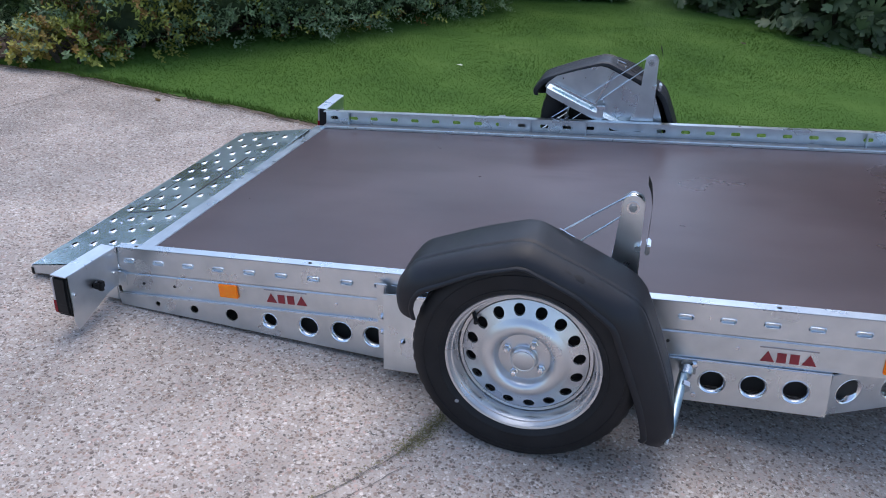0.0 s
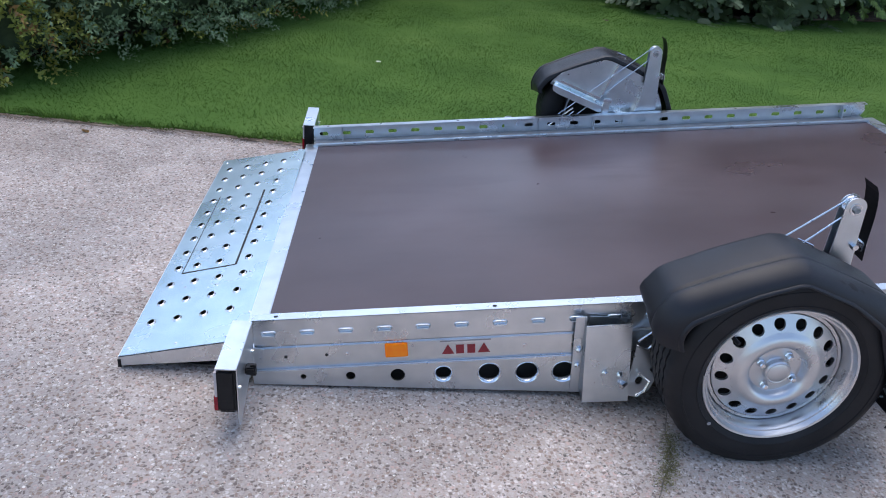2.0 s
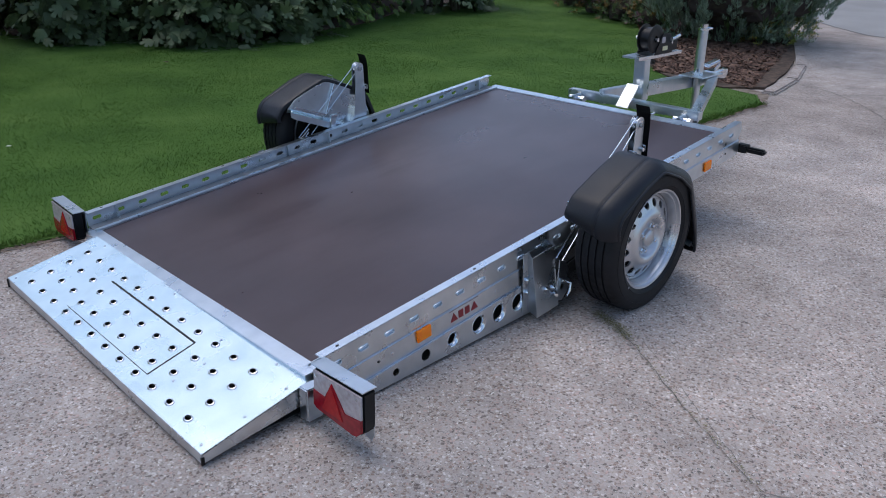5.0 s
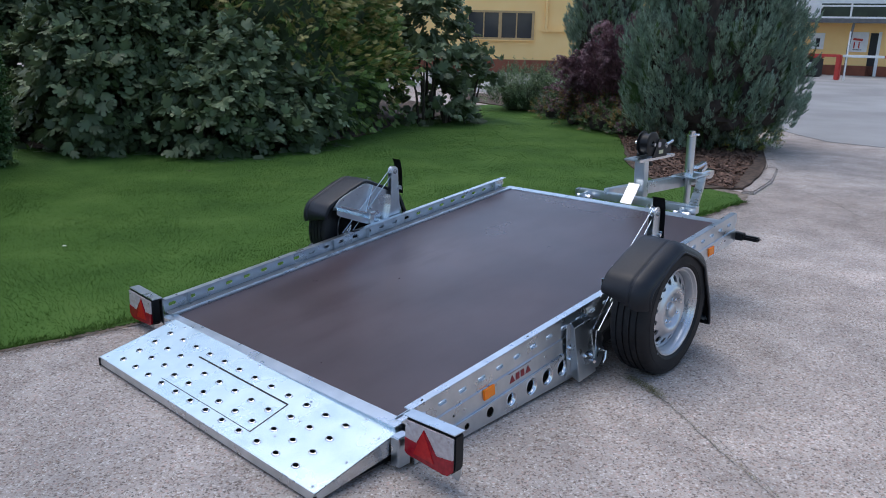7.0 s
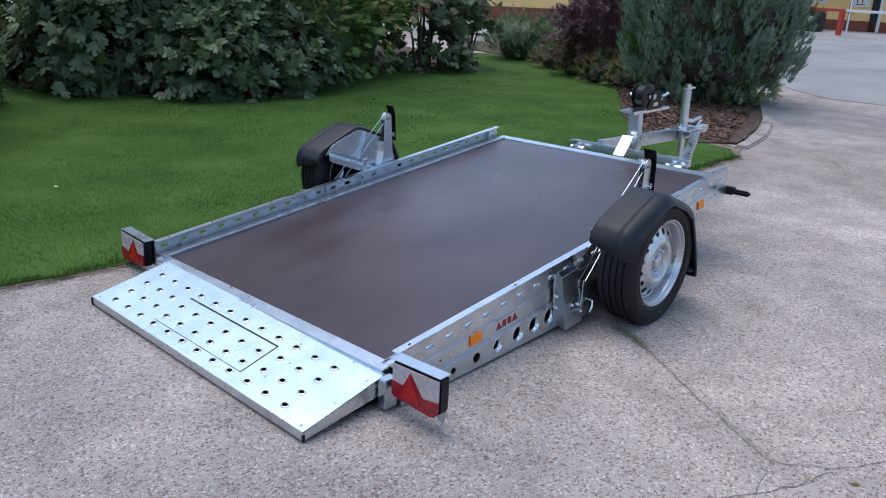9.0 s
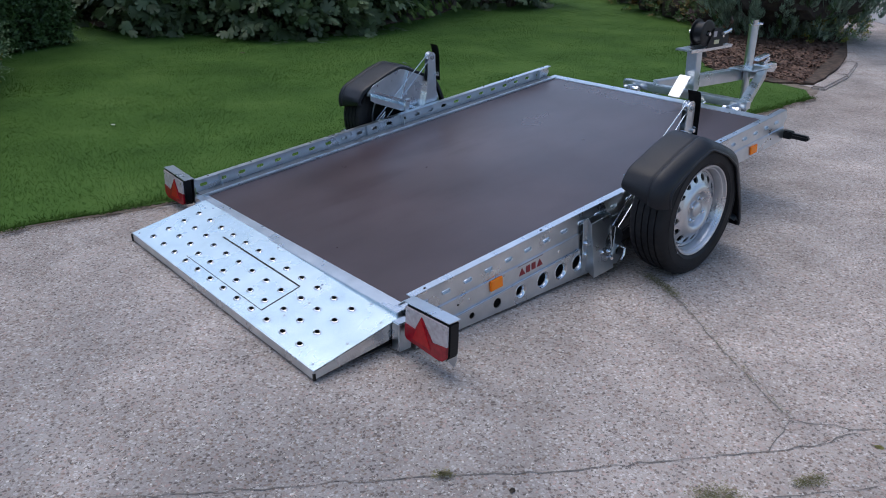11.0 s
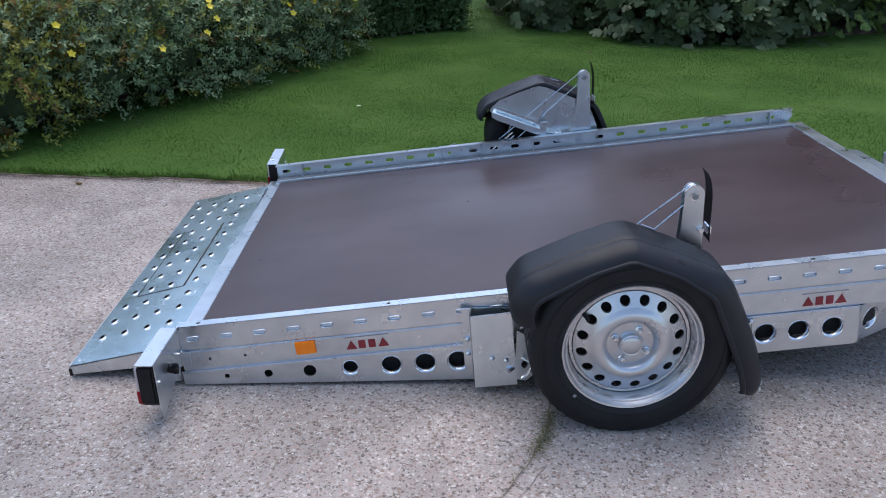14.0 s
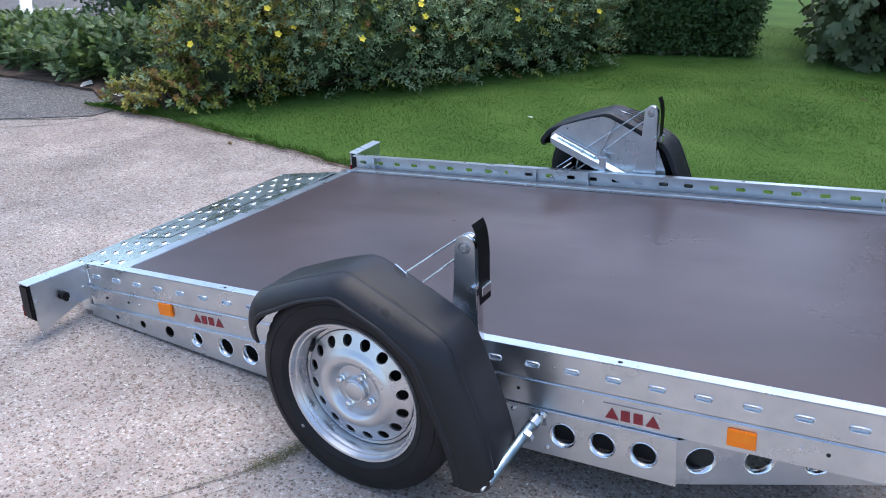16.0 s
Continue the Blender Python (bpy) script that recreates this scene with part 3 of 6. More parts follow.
# ---------------------------------------------------------------- ramp
def ramp():
    hinge_z, lip_z, x0, x1, y0, y1 = 0.118, 0.043, -0.868, -1.221, 0.157, 1.614
    slope = lambda x: lip_z + (hinge_z - lip_z) * (x - x1) / (x0 - x1)
    rows = []
    for r, (x, xh) in enumerate(((-0.949, -0.949), (-1.025, -1.044), (-1.101, -1.117), (-1.175, -1.176))):
        for k in range(12):
            rows.append((xh if 3 <= k <= 8 else x, 1.512 - 0.1073 * k - 0.006 * r))
    holes = [oval(x, y, 0.0085, 0.013, 10) for x, y in rows]
    top = plate([(x0, y0), (x0, y1), (x1, y1), (x1, y0)], holes, 0.003, lambda p, q, n: (p, q, slope(p) + n - 0.003))
    root = part("loading_ramp", top, ramp_zinc, TRAILER, "galvanised perforated loading ramp resting on the ground")
    bm = bmesh.new()       # raised rim round a hole, shared by all
    tilt = (hinge_z - lip_z) / (x0 - x1)
    rim = [[bm.verts.new((p, q, p * tilt + z)) for p, q in oval(0, 0, rx, ry, 10)] for rx, ry, z in ((0.0085, 0.013, -0.004), (0.0085, 0.013, 0.0035), (0.0105, 0.015, 0.003), (0.0135, 0.0185, 0.0003))]
    for p, q in zip(rim, rim[1:]):
        for k in range(10):
            bm.faces.new((p[k], p[(k + 1) % 10], q[(k + 1) % 10], q[k]))
    first = part("hole_rim", bm, bright, root)
    for i, (x, y) in enumerate(rows):
        ob = first if i == 0 else new("hole_rim", first.data)
        ob.parent = root
        ob.location = (x, y, slope(x))
    # added dark sheet: the shade below the ramp, seen through the holes
    part("underside_shade", box(x1 + 0.01, x0 - 0.005, y0 + 0.01, y1 - 0.01, 0.018, 0.020), dark_hole, root)
    for y in (y0, y1 - 0.003):
        bm = plate([(x0, slope(x0)), (x1, slope(x1)), (x1, 0.012), (x0, 0.05)], [], 0.003, lambda p, q, n: (p, y + n, q))
        part("side_skirt", bm, zinc, root)
    part("front_lip", box(x1 - 0.002, x1 + 0.002, y0, y1, 0.010, lip_z, 0.0008), zinc, root)
    part("edge_cap", box(x1 - 0.004, x1 + 0.005, y0 - 0.002, y0 + 0.004, 0.008, lip_z - 0.010), black, root)
    part("edge_cap", box(x1 - 0.006, x1 + 0.016, y1 - 0.004, y1 + 0.003, 0.004, lip_z - 0.004), black, root)
    # cut line of the hatch
    def cut(a, b, w):
        return bar((*a, slope(a[0]) + 0.0005), (*b, slope(b[0]) + 0.0005), w, 0.0014)
    part("hatch_gap", cut((-0.984, 1.215), (-0.984, 0.612), 0.007), dark_hole, root)
    part("hatch_gap", cut((-0.984, 0.612), (-1.156, 0.598), 0.004), dark_hole, root)
    part("hatch_gap", cut((-1.156, 0.598), (-1.156, 1.205), 0.002), dark_hole, root)
    for x, y in ((-0.885, 0.30), (-0.885, 0.93), (-0.885, 1.5), (-0.93, 0.185), (-1.07, 0.185), (-1.203, 0.19), (-1.203, 1.58), (-0.925, 0.55), (-1.02, 0.49), (-1.12, 0.5)):
        part("rivet", lathe([(0, 0.003), (0.003, 0.0026), (0.0055, 0.0)], 10), bright, root, m=Matrix.Translation((x, y, slope(x))) @ Matrix.Rotation(radians(90), 4, "X"))
    return root


ramp()
part("hinge_bracket", box(-0.912, -0.855, 0.112, 0.152, 0.012, 0.122, 0.004), zinc, TRAILER)
part("hinge_bracket", box(-0.905, -0.855, 1.612, 1.65, 0.02, 0.105, 0.004), zinc, TRAILER)


# ---------------------------------------------------------------- tail lights
def tail_light(far):
    c = 0.94
    to = (lambda y: 2 * c - y) if far else (lambda y: y)
    dz = -0.030 if far else 0.0
    at = lambda x, p, q: (x - 0.014, to(p if p > 0 else p * 1.16), q + dz)
    # sheet bracket
    poly = [(0.112, 0.205), (-0.090, 0.214), (-0.089, 0.060), (-0.080, 0.030), (-0.066, 0.032), (0.055, 0.078), (0.112, 0.078)]
    bm = plate(poly, [oval(0.0, 0.135, 0.014, 0.011, 10)], 0.003, lambda p, q, n: at(-0.832 + n, p, q))
    br = part("lamp_bracket", bm, zinc, TRAILER, "bent galvanised tail lamp bracket")
    bm = plate([(0.112, 0), (-0.098, 0), (-0.098, 0.050), (0.112, 0.050)], [], 0.003, lambda p, q, n: at(-0.83 - q, p, 0.205 + (0.112 - p) * 0.0435 + n))
    part("top_flange", bm, zinc, br)
    part("connector", box(-0.026, 0.0, -0.013, 0.013, -0.011, 0.011, 0.003), black, br, "black cable connector", m=Matrix.Translation(at(-0.803, 0.0, 0.135)))
    part("connector_latch", box(-0.012, 0.004, -0.006, 0.006, -0.018, 0.016, 0.002), black, br, m=Matrix.Translation(at(-0.806, 0.0, 0.135)))
    for y, z in ((0.085, 0.130), (-0.08, 0.150)):
        part("screw", lathe([(0, -0.006), (0.004, -0.006), (0.0045, 0), (0, 0)], 8), bright, br, m=Matrix.Translation(at(-0.829, y, z)) @ Matrix.Rotation(radians(90), 4, "Z"))
    # angle that ties the bracket to the frame
    part("bracket_foot", plate([(0.0, 0.124), (0.024, 0.123), (0.031, 0.116), (0.031, 0.078), (0.0, 0.072)], [oval(0.022, 0.110, 0.003, 0.003, 8), oval(0.022, 0.092, 0.003, 0.003, 8)], 0.003, lambda p, q, n: (-0.846 + p, to(0.107 + n), q + dz)), zinc, br)
    # lamp
    out = [(0.097, 0.203), (-0.099, 0.211), (-0.100, 0.12), (-0.098, 0.088), (-0.082, 0.071), (-0.062, 0.066), (0.085, 0.073), (0.097, 0.083)]
    shell = plate(out, [], 0.044, lambda p, q, n: at(-0.878 + n, p, q))
    bmesh.ops.dissolve_limit(shell, angle_limit=radians(2), verts=shell.verts[:], edges=shell.edges[:])
    bmesh.ops.bevel(shell, geom=shell.edges[:], offset=0.005, segments=2, affect="EDGES")
    housing = part("tail_light", shell, black, TRAILER, "red and clear tail lamp in a black housing")
    face = lambda a, h: (0.095 - 0.191 * a, (0.195 + 0.009 * a) * (1 - h) + (0.077 - 0.006 * a) * h)
    split = [face(*q) for q in ((0.0, 0.52), (0.27, 0.54), (0.44, 0.07), (0.70, 0.63), (1.0, 0.55))]
    clear = [face(0.0, 0.0), *split, face(1.0, 0.0)]
    part("clear_lens", plate(clear, [], 0.006, lambda p, q, n: at(-0.884 + n, p, q)), clear_lens, housing, "clear lamp lens")
    red = [*split, face(1.0, 0.86), face(0.93, 0.98), face(0.85, 1.02), face(0.06, 1.0), face(0.0, 0.93)]
    part("red_lens", plate(red, [], 0.009, lambda p, q, n: at(-0.887 + n, p, q)), red_lens, housing, "red lamp lens")
    tri = [face(*q) for q in ((0.22, 0.86), (0.44, 0.10), (0.66, 0.86))]
    part("triangle_reflector", plate(tri, [], 0.004, lambda p, q, n: at(-0.8895 + n, p, q)), orange_red, housing, "brighter red triangle reflector")
    for a in (0.06, 0.93):
        part("lens_screw", lathe([(0, -0.003), (0.004, -0.002), (0.004, 0), (0, 0)], 8), bright, housing, m=Matrix.Translation(at(-0.8845, *face(a, 0.10))) @ Matrix.Rotation(radians(-90), 4, "Z"))


tail_light(False)
tail_light(True)

# ---------------------------------------------------------------- wheels, fenders, pulleys
HUB = Vector((0.482, -0.134, 0.278))


def wheel(far):
    """Built round the origin, outer face to -y, then placed."""
    flip = Matrix.Rotation(math.pi, 4, "Z") if far else Matrix.Identity(4)
    at = Matrix.Translation((HUB.x, 1.875 - HUB.y if far else HUB.y, HUB.z)) @ flip
    R = 0.2835
    tread = [(R - 0.012, -0.012), (R - 0.003, -0.002)]
    for y in (0.022, 0.052, 0.082, 0.112):
        tread += [(R, y - 0.004), (R - 0.007, y - 0.0035), (R - 0.007, y + 0.0035), (R, y + 0.004)]
    tread += [(R - 0.003, 0.137), (R - 0.012, 0.147)]
    prof = [(0.188, 0.002), (0.195, -0.010), (0.208, -0.0180), (0.2085, -0.0195), (0.2105, -0.0195), (0.211, -0.0182), (0.232, -0.021), (0.2455, -0.0200), (0.246, -0.0215), (0.2485, -0.0212), (0.249, -0.0195), (0.255, -0.019)] + tread + [(0.25, 0.154), (0.21, 0.153), (0.185, 0.137)]
    w = part("wheel", lathe([(0.168, 0.034), (0.168, 0.12), (0.160, 0.12), (0.160, 0.034)], 32, True), silver, TRAILER, "silver steel wheel with black tyre", True, at)
    bt = lathe(prof, 150, True)
    for v in bt.verts:
        if math.hypot(v.co.x, v.co.z) > R - 0.006 and round(math.atan2(v.co.z, v.co.x) / math.tau * 150) % 3 == 0:
            k = 1 - 0.0025 / R
            v.co.x, v.co.z = v.co.x * k, v.co.z * k
    part("tyre", bt, rubber, w, "black rubber tyre", True, at)
    rim = [(0.188, 0.004), (0.1895, -0.006), (0.1865, -0.0115), (0.1815, -0.0100), (0.1785, -0.0030), (0.1755, 0.0015), (0.1720, 0.0020), (0.1695, 0.0055), (0.1665, 0.0160), (0.1645, 0.034), (0.162, 0.052), (0.156, 0.072)]
    part("rim", lathe([(r * 1.035, y) for r, y in rim], 72), silver, w, "silver rim", True, at)
    # vented ring: sixteen sectors, each with its hole
    bm = bmesh.new()
    deep = at @ Matrix.Translation((0, 0.014, 0))      # the disc sits well inside the rim
    cone = lambda r: 0.018 - (0.157 - r) * 0.47
    half = math.pi / 16
    edge = [(0.116 + 0.041 * i / 4, -1.0) for i in range(4)] + [(0.157, -1.0 + 2.0 * i / 8) for i in range(8)] + [(0.157 - 0.041 * i / 4, 1.0) for i in range(4)] + [(0.116, 1.0 - 2.0 * i / 8) for i in range(8)]
    for k in range(16):
        a = (k + 0.5) * math.tau / 16
        outer, inner, back = [], [], []
        for r, q in edge:
            t = a + q * half
            outer.append(bm.verts.new((r * math.cos(t), cone(r), r * math.sin(t))))
            d = Vector(((r - 0.138) / 0.021, q)).normalized()
            rr, tt = 0.1355 + 0.0145 * d.x, a + 0.0142 * d.y / 0.1355
            inner.append(bm.verts.new((rr * math.cos(tt), cone(rr), rr * math.sin(tt))))
            back.append(bm.verts.new((rr * math.cos(tt), cone(rr) + 0.007, rr * math.sin(tt))))
        for i in range(len(edge)):
            j = (i + 1) % len(edge)
            bm.faces.new((outer[i], outer[j], inner[j], inner[i]))
            bm.faces.new((inner[i], inner[j], back[j], back[i]))
    bmesh.ops.remove_doubles(bm, verts=bm.verts, dist=0.0002)
    lathe([(0.157, cone(0.157)), (0.1578, cone(0.157) + 0.002), (0.1572, cone(0.157) + 0.022)], 64, bm=bm)
    part("vent_ring", bm, silver, w, "ring of sixteen vent holes", True, deep)
    disc = [(0.116, -0.0013), (0.113, -0.0030), (0.109, -0.0058), (0.104, -0.0092), (0.098, -0.0120), (0.091, -0.0135), (0.083, -0.0128), (0.076, -0.0090), (0.071, -0.0015), (0.0675, 0.0075), (0.0645, 0.0105), (0.060, 0.0100), (0.048, 0.0085), (0.036, 0.0090), (0.033, 0.006)]
    part("wheel_disc", lathe(disc, 64), silver, w, "pressed silver wheel disc", True, deep)
    part("hub_cap", lathe([(0.033, 0.009), (0.0325, -0.006), (0.029, -0.010), (0.026, -0.009), (0.024, -0.0105), (0, -0.0112)], 40), silver, w, "round hub cap", True, deep)
    for k in range(4):
        a = radians(66 + 90 * k)
        m = deep @ Matrix.Translation((0.049 * math.cos(a), 0.009, 0.049 * math.sin(a)))
        part("wheel_bolt", lathe([(0.0115, 0), (0.0110, -0.006), (0.0085, -0.008), (0.0080, -0.017), (0.006, -0.020), (0, -0.021)], 6), bright, w, "", False, m)
    part("brake_backplate", lathe([(0.0, 0.068), (0.159, 0.068), (0.159, 0.073), (0.0, 0.073)], 40), dark_hole, w, "", False, at)
    part("valve", rod([(-0.140, 0.034, 0.094), (-0.128, 0.012, 0.086), (-0.125, 0.000, 0.084)], 0.0055, 8), black, w, "", False, at)
    for a, r in ((224, 0.209), (330, 0.232)):
        a = radians(a)
        part("tyre_dot", lathe([(0.0055, -0.0006), (0, -0.0012)], 10), grey_print if a < 4.5 else yellow_print, w, "", False,
             at @ Matrix.Translation((r * math.cos(a), -0.0192, r * math.sin(a))))


wheel(False)
wheel(True)


def smooth_line(points, step):
    """Points along a Catmull-Rom line through the given ones."""
    pts = [Vector(p) for p in points]
    out = []
    for i in range(len(pts) - 1):
        a, b, c, d = pts[max(i - 1, 0)], pts[i], pts[i + 1], pts[min(i + 2, len(pts) - 1)]
        k = max(1, int((c - b).length / step))
        for j in range(k):
            t = j / k
            out.append(0.5 * (2 * b + (c - a) * t + (2 * a - 5 * b + 4 * c - d) * t * t + (3 * b - a - 3 * c + d) * t ** 3))
    return out + [pts[-1]]


def fender(far):
    path = [(0.152, 0.355), (0.145, 0.388), (0.152, 0.430), (0.170, 0.463), (0.193, 0.484), (0.250, 0.511), (0.33, 0.547), (0.41, 0.577), (0.436, 0.586), (0.462, 0.587), (0.490, 0.580),
            (0.59, 0.543), (0.68, 0.506), (0.712, 0.490), (0.735, 0.468), (0.753, 0.44), (0.797, 0.35), (0.838, 0.255), (0.860, 0.185), (0.866, 0.142), (0.855, 0.116)]
    pts = [Vector((q.x, 0, q.y)) for q in smooth_line(path, 0.014)]
    # cross-section: (across, depth below the crown), inner lip, crown, groove, bulging side, rolled rim
    outer = [(0.034, 0.024), (0.0345, 0.010), (0.033, 0.004), (0.029, 0.0012), (0.022, 0.0), (-0.03, -0.0005), (-0.080, 0.0), (-0.0875, 0.0008), (-0.0905, 0.0032), (-0.0935, 0.0036), (-0.0965, 0.0014), (-0.1000, -0.0002),
             (-0.106, -0.0005), (-0.116, 0.0010), (-0.128, 0.0045), (-0.140, 0.0100), (-0.150, 0.0168), (-0.157, 0.0240), (-0.1610, 0.0310), (-0.1620, 0.0350), (-0.1655, 0.0362), (-0.1680, 0.0385), (-0.1685, 0.0415), (-0.1665, 0.0440), (-0.1625, 0.0445)]
    inner = [(-0.1590, 0.0420), (-0.1575, 0.0340), (-0.146, 0.0195), (-0.128, 0.0085), (-0.105, 0.0038), (-0.02, 0.0036), (0.024, 0.0040), (0.031, 0.010), (0.0305, 0.024)]
    loop = outer + inner
    bm = bmesh.new()
    rows = []
    centre = Vector((0.487, 0, 0.20))
    for i, q in enumerate(pts):
        d = (pts[min(i + 1, len(pts) - 1)] - pts[max(i - 1, 0)]).normalized()
        n = (Vector((d.z, 0, -d.x)) * -1.0 + (q - centre).normalized() * 0.6).normalized()
        deep = 1.0 + 0.40 * min(1.0, max(0.0, (0.34 - q.x) / 0.15)) + 0.75 * min(1.0, max(0.0, (q.x - 0.60) / 0.15))
        ring = []
        for y, dep in loop:
            k = deep if y < -0.11 else 1.0
            # the front end is cut on the slant, shorter on the inside
            cut = 0.48 * max(0.0, 0.445 - q.z) * min(1.0, max(0.0, (y + 0.13) / 0.14)) if q.x < 0.25 else 0.0
            across = 1.875 - (y * 1.9 if y > 0.0 else y) if far else y
            ring.append(bm.verts.new((q.x - n.x * dep * k + (0.012 if far else 0.0), across, q.z - n.z * dep * k + cut - (0.017 if far else 0.0))))
        rows.append(ring)
    for a, b in zip(rows, rows[1:]):
        for k in range(len(loop)):
            j = (k + 1) % len(loop)
            bm.faces.new((a[k], a[j], b[j], b[k]))
    bm.faces.new(rows[0]), bm.faces.new(rows[-1][::-1])
    ob = part("fender", bm, fender_mat, TRAILER, "black plastic fender with rounded angular arch", True)
    to = (lambda y: 1.875 - y) if far else (lambda y: y)
    part("fender_clip", rod([(0.515, to(0.022), 0.560), (0.512, to(0.022), 0.577), (0.55, to(0.012), 0.565), (0.553, to(0.012), 0.548)], 0.0025, 6), bright, ob)
    for z in (0.155, 0.185):
        part("fender_bolt", rod([(0.842, to(-0.045), z), (0.832, to(-0.045), z)], 0.006, 8), bright, ob)
    # inner steel plate that carries the fender: it follows the arch, with a folded skirt below
    y = 1.800 if far else 0.052
    o = -0.022 if far else 0.022
    drop = 0.0 if far else -0.004
    arch = [(0.214, 0.430), (0.220, 0.446), (0.260, 0.484), (0.345, 0.519), (0.425, 0.548), (0.452, 0.553), (0.480, 0.549), (0.58, 0.512), (0.672, 0.474), (0.705, 0.445), (0.745, 0.36), (0.765, 0.28), (0.60, 0.30), (0.255, 0.425)]
    pl = part("fender_plate", plate(arch, [oval(0.29, 0.478, 0.004, 0.004, 8)], 0.004, lambda p, q, n: (p, y + n, q + drop)), zinc, TRAILER, "galvanised inner fender plate")
    fold = plate([(0.235, 0.447), (0.60, 0.312), (0.60, 0.296), (0.225, 0.432)], [], 0.003, lambda p, q, n: (p, y + o * (0.1 + max(0.0, 0.447 - 0.37 * (p - 0.235) - q) / 0.018) + n, q + drop))
    part("fold", fold, ramp_zinc, pl, "blueish folded edge")
    part("lip", plate([(0.222, 0.434), (0.60, 0.297), (0.60, 0.262), (0.250, 0.392), (0.224, 0.408)], [], 0.003, lambda p, q, n: (p, y + o + n, q + drop)), zinc, pl)
    part("stiffener", bar((0.507, y + o * 0.35, 0.538 + drop), (0.450, y + o * 0.35, 0.388 + drop), 0.010, 0.008), bright, pl)
    part("stiffener", bar((0.254, y + o * 0.6, 0.452 + drop), (0.448, y + o * 0.6, 0.384 + drop), 0.010, 0.008), bright, pl)
    st = part("stay", box(0.462, 0.492, *sorted((y + o, y + o * 1.6)), 0.290 + drop, 0.378 + drop, 0.003), zinc, pl)
    part("stay_clamp", box(0.458, 0.497, *sorted((y + o, y + o * 2.0)), 0.372 + drop, 0.388 + drop, 0.003), bright, st)
    part("stay_bolt", rod([(0.477, y + o, 0.408 + drop), (0.477, y + o * 1.5, 0.408 + drop)], 0.008, 6), zinc, pl)


fender(False)
fender(True)


def pulley(far):
    to = (lambda y: 1.886 - y) if far else (lambda y: y)
    dx, dz = (-0.007, -0.034) if far else (0.004, 0.0)
    top = [(0.669 + 0.0275 * math.cos(radians(a)), 0.640 + 0.0275 * math.sin(radians(a))) for a in range(178, -5, -14)]
    prof = [(0.600, 0.300), (0.612, 0.345), (0.628, 0.39), (0.638, 0.44), (0.6415, 0.52)] + top + [(0.699, 0.60), (0.7035, 0.53), (0.712, 0.43), (0.724, 0.300)]
    root = None
    for y in (0.082, 0.109):
        bm = plate([(p + dx, q) for p, q in prof], [oval(0.669 + dx, 0.638, 0.0085, 0.0085, 12)], 0.003, lambda p, q, n: (p, to(y + n), q + dz))
        ob = part("pulley_bracket" if root is None else "cheek", bm, zinc, root or TRAILER, "upright galvanised pulley bracket with flared foot" if root is None else "")
        root = root or ob
    part("pulley", lathe([(0.004, -0.011), (0.024, -0.011), (0.018, 0.0), (0.024, 0.011), (0.004, 0.011)], 28), bright, root, m=Matrix.Translation((0.669 + dx, to(0.097), 0.640 + dz)))
    for y, turn in ((0.0815, False), (0.1125, True)):
        m = Matrix.Translation((0.669 + dx, to(y), 0.637 + dz)) @ (Matrix.Identity(4) if turn == far else Matrix.Rotation(math.pi, 4, "Z"))
        w = part("washer", lathe([(0.0165, 0), (0.0160, -0.0022), (0.0085, -0.0022), (0.0085, 0)], 24), bright, root, m=m)
        part("pulley_bolt", lathe([(0.0098, -0.0022), (0.0098, -0.0078), (0.0085, -0.0092), (0.0045, -0.0092), (0.004, -0.0075), (0, -0.0075)], 6), dull_zinc, w, m=m)
    # folded edges up the front and the back of the bracket
    for line, wide in (([(0.600, 0.300), (0.612, 0.345), (0.628, 0.39), (0.638, 0.44), (0.6415, 0.50)], 0.028), ([(0.7035, 0.54), (0.712, 0.43), (0.724, 0.300)], 0.028)):
        bm = None
        for a, b in zip(line, line[1:]):
            bm = bar((a[0] + dx, to(0.097), a[1] + dz), (b[0] + dx, to(0.097), b[1] + dz), wide, 0.003, 0.0, (1, 0, 0), bm)
        part("folded_edge", bm, bright, root)
    part("lower_bolt", rod([(0.697 + dx, to(0.070), 0.535 + dz), (0.697 + dx, to(0.122), 0.535 + dz)], 0.0085, 6), bright, root)
    # rubber strap behind the bracket
    bm = bmesh.new()
    rows = []
    for q in smooth_line(((0.724, 0.50), (0.718, 0.56), (0.715, 0.62), (0.710, 0.66), (0.702, 0.69), (0.693, 0.707)), 0.015):
        rows.append([bm.verts.new((q.x + dx, to(y), q.y + dz)) for y in (0.066, 0.128)])
    for a, b in zip(rows, rows[1:]):
        bm.faces.new((a[0], a[1], b[1], b[0]))
    bmesh.ops.solidify(bm, geom=bm.faces[:], thickness=0.005)
    strap = part("strap", bm, black, root, "black rubber strap")
    part("strap_clip", box(0.716 + dx, 0.728 + dx, *sorted((to(0.074), to(0.120))), 0.520 + dz, 0.548 + dz, 0.003), bright, strap)
    # cable round the pulley
    part("cable", rod([(0.27 + dx, to(0.105), 0.33 + dz), (0.654 + dx, to(0.097), 0.660 + dz), (0.669 + dx, to(0.097), 0.6655 + dz), (0.688 + dx, to(0.097), 0.655 + dz)], 0.0024, 6), zinc, root)
    part("cable", rod([(0.33 + dx, to(0.090), 0.30 + dz), (0.655 + dx, to(0.097), 0.612 + dz), (0.675 + dx, to(0.097), 0.614 + dz)], 0.0024, 6), zinc, root)


pulley(False)
pulley(True)


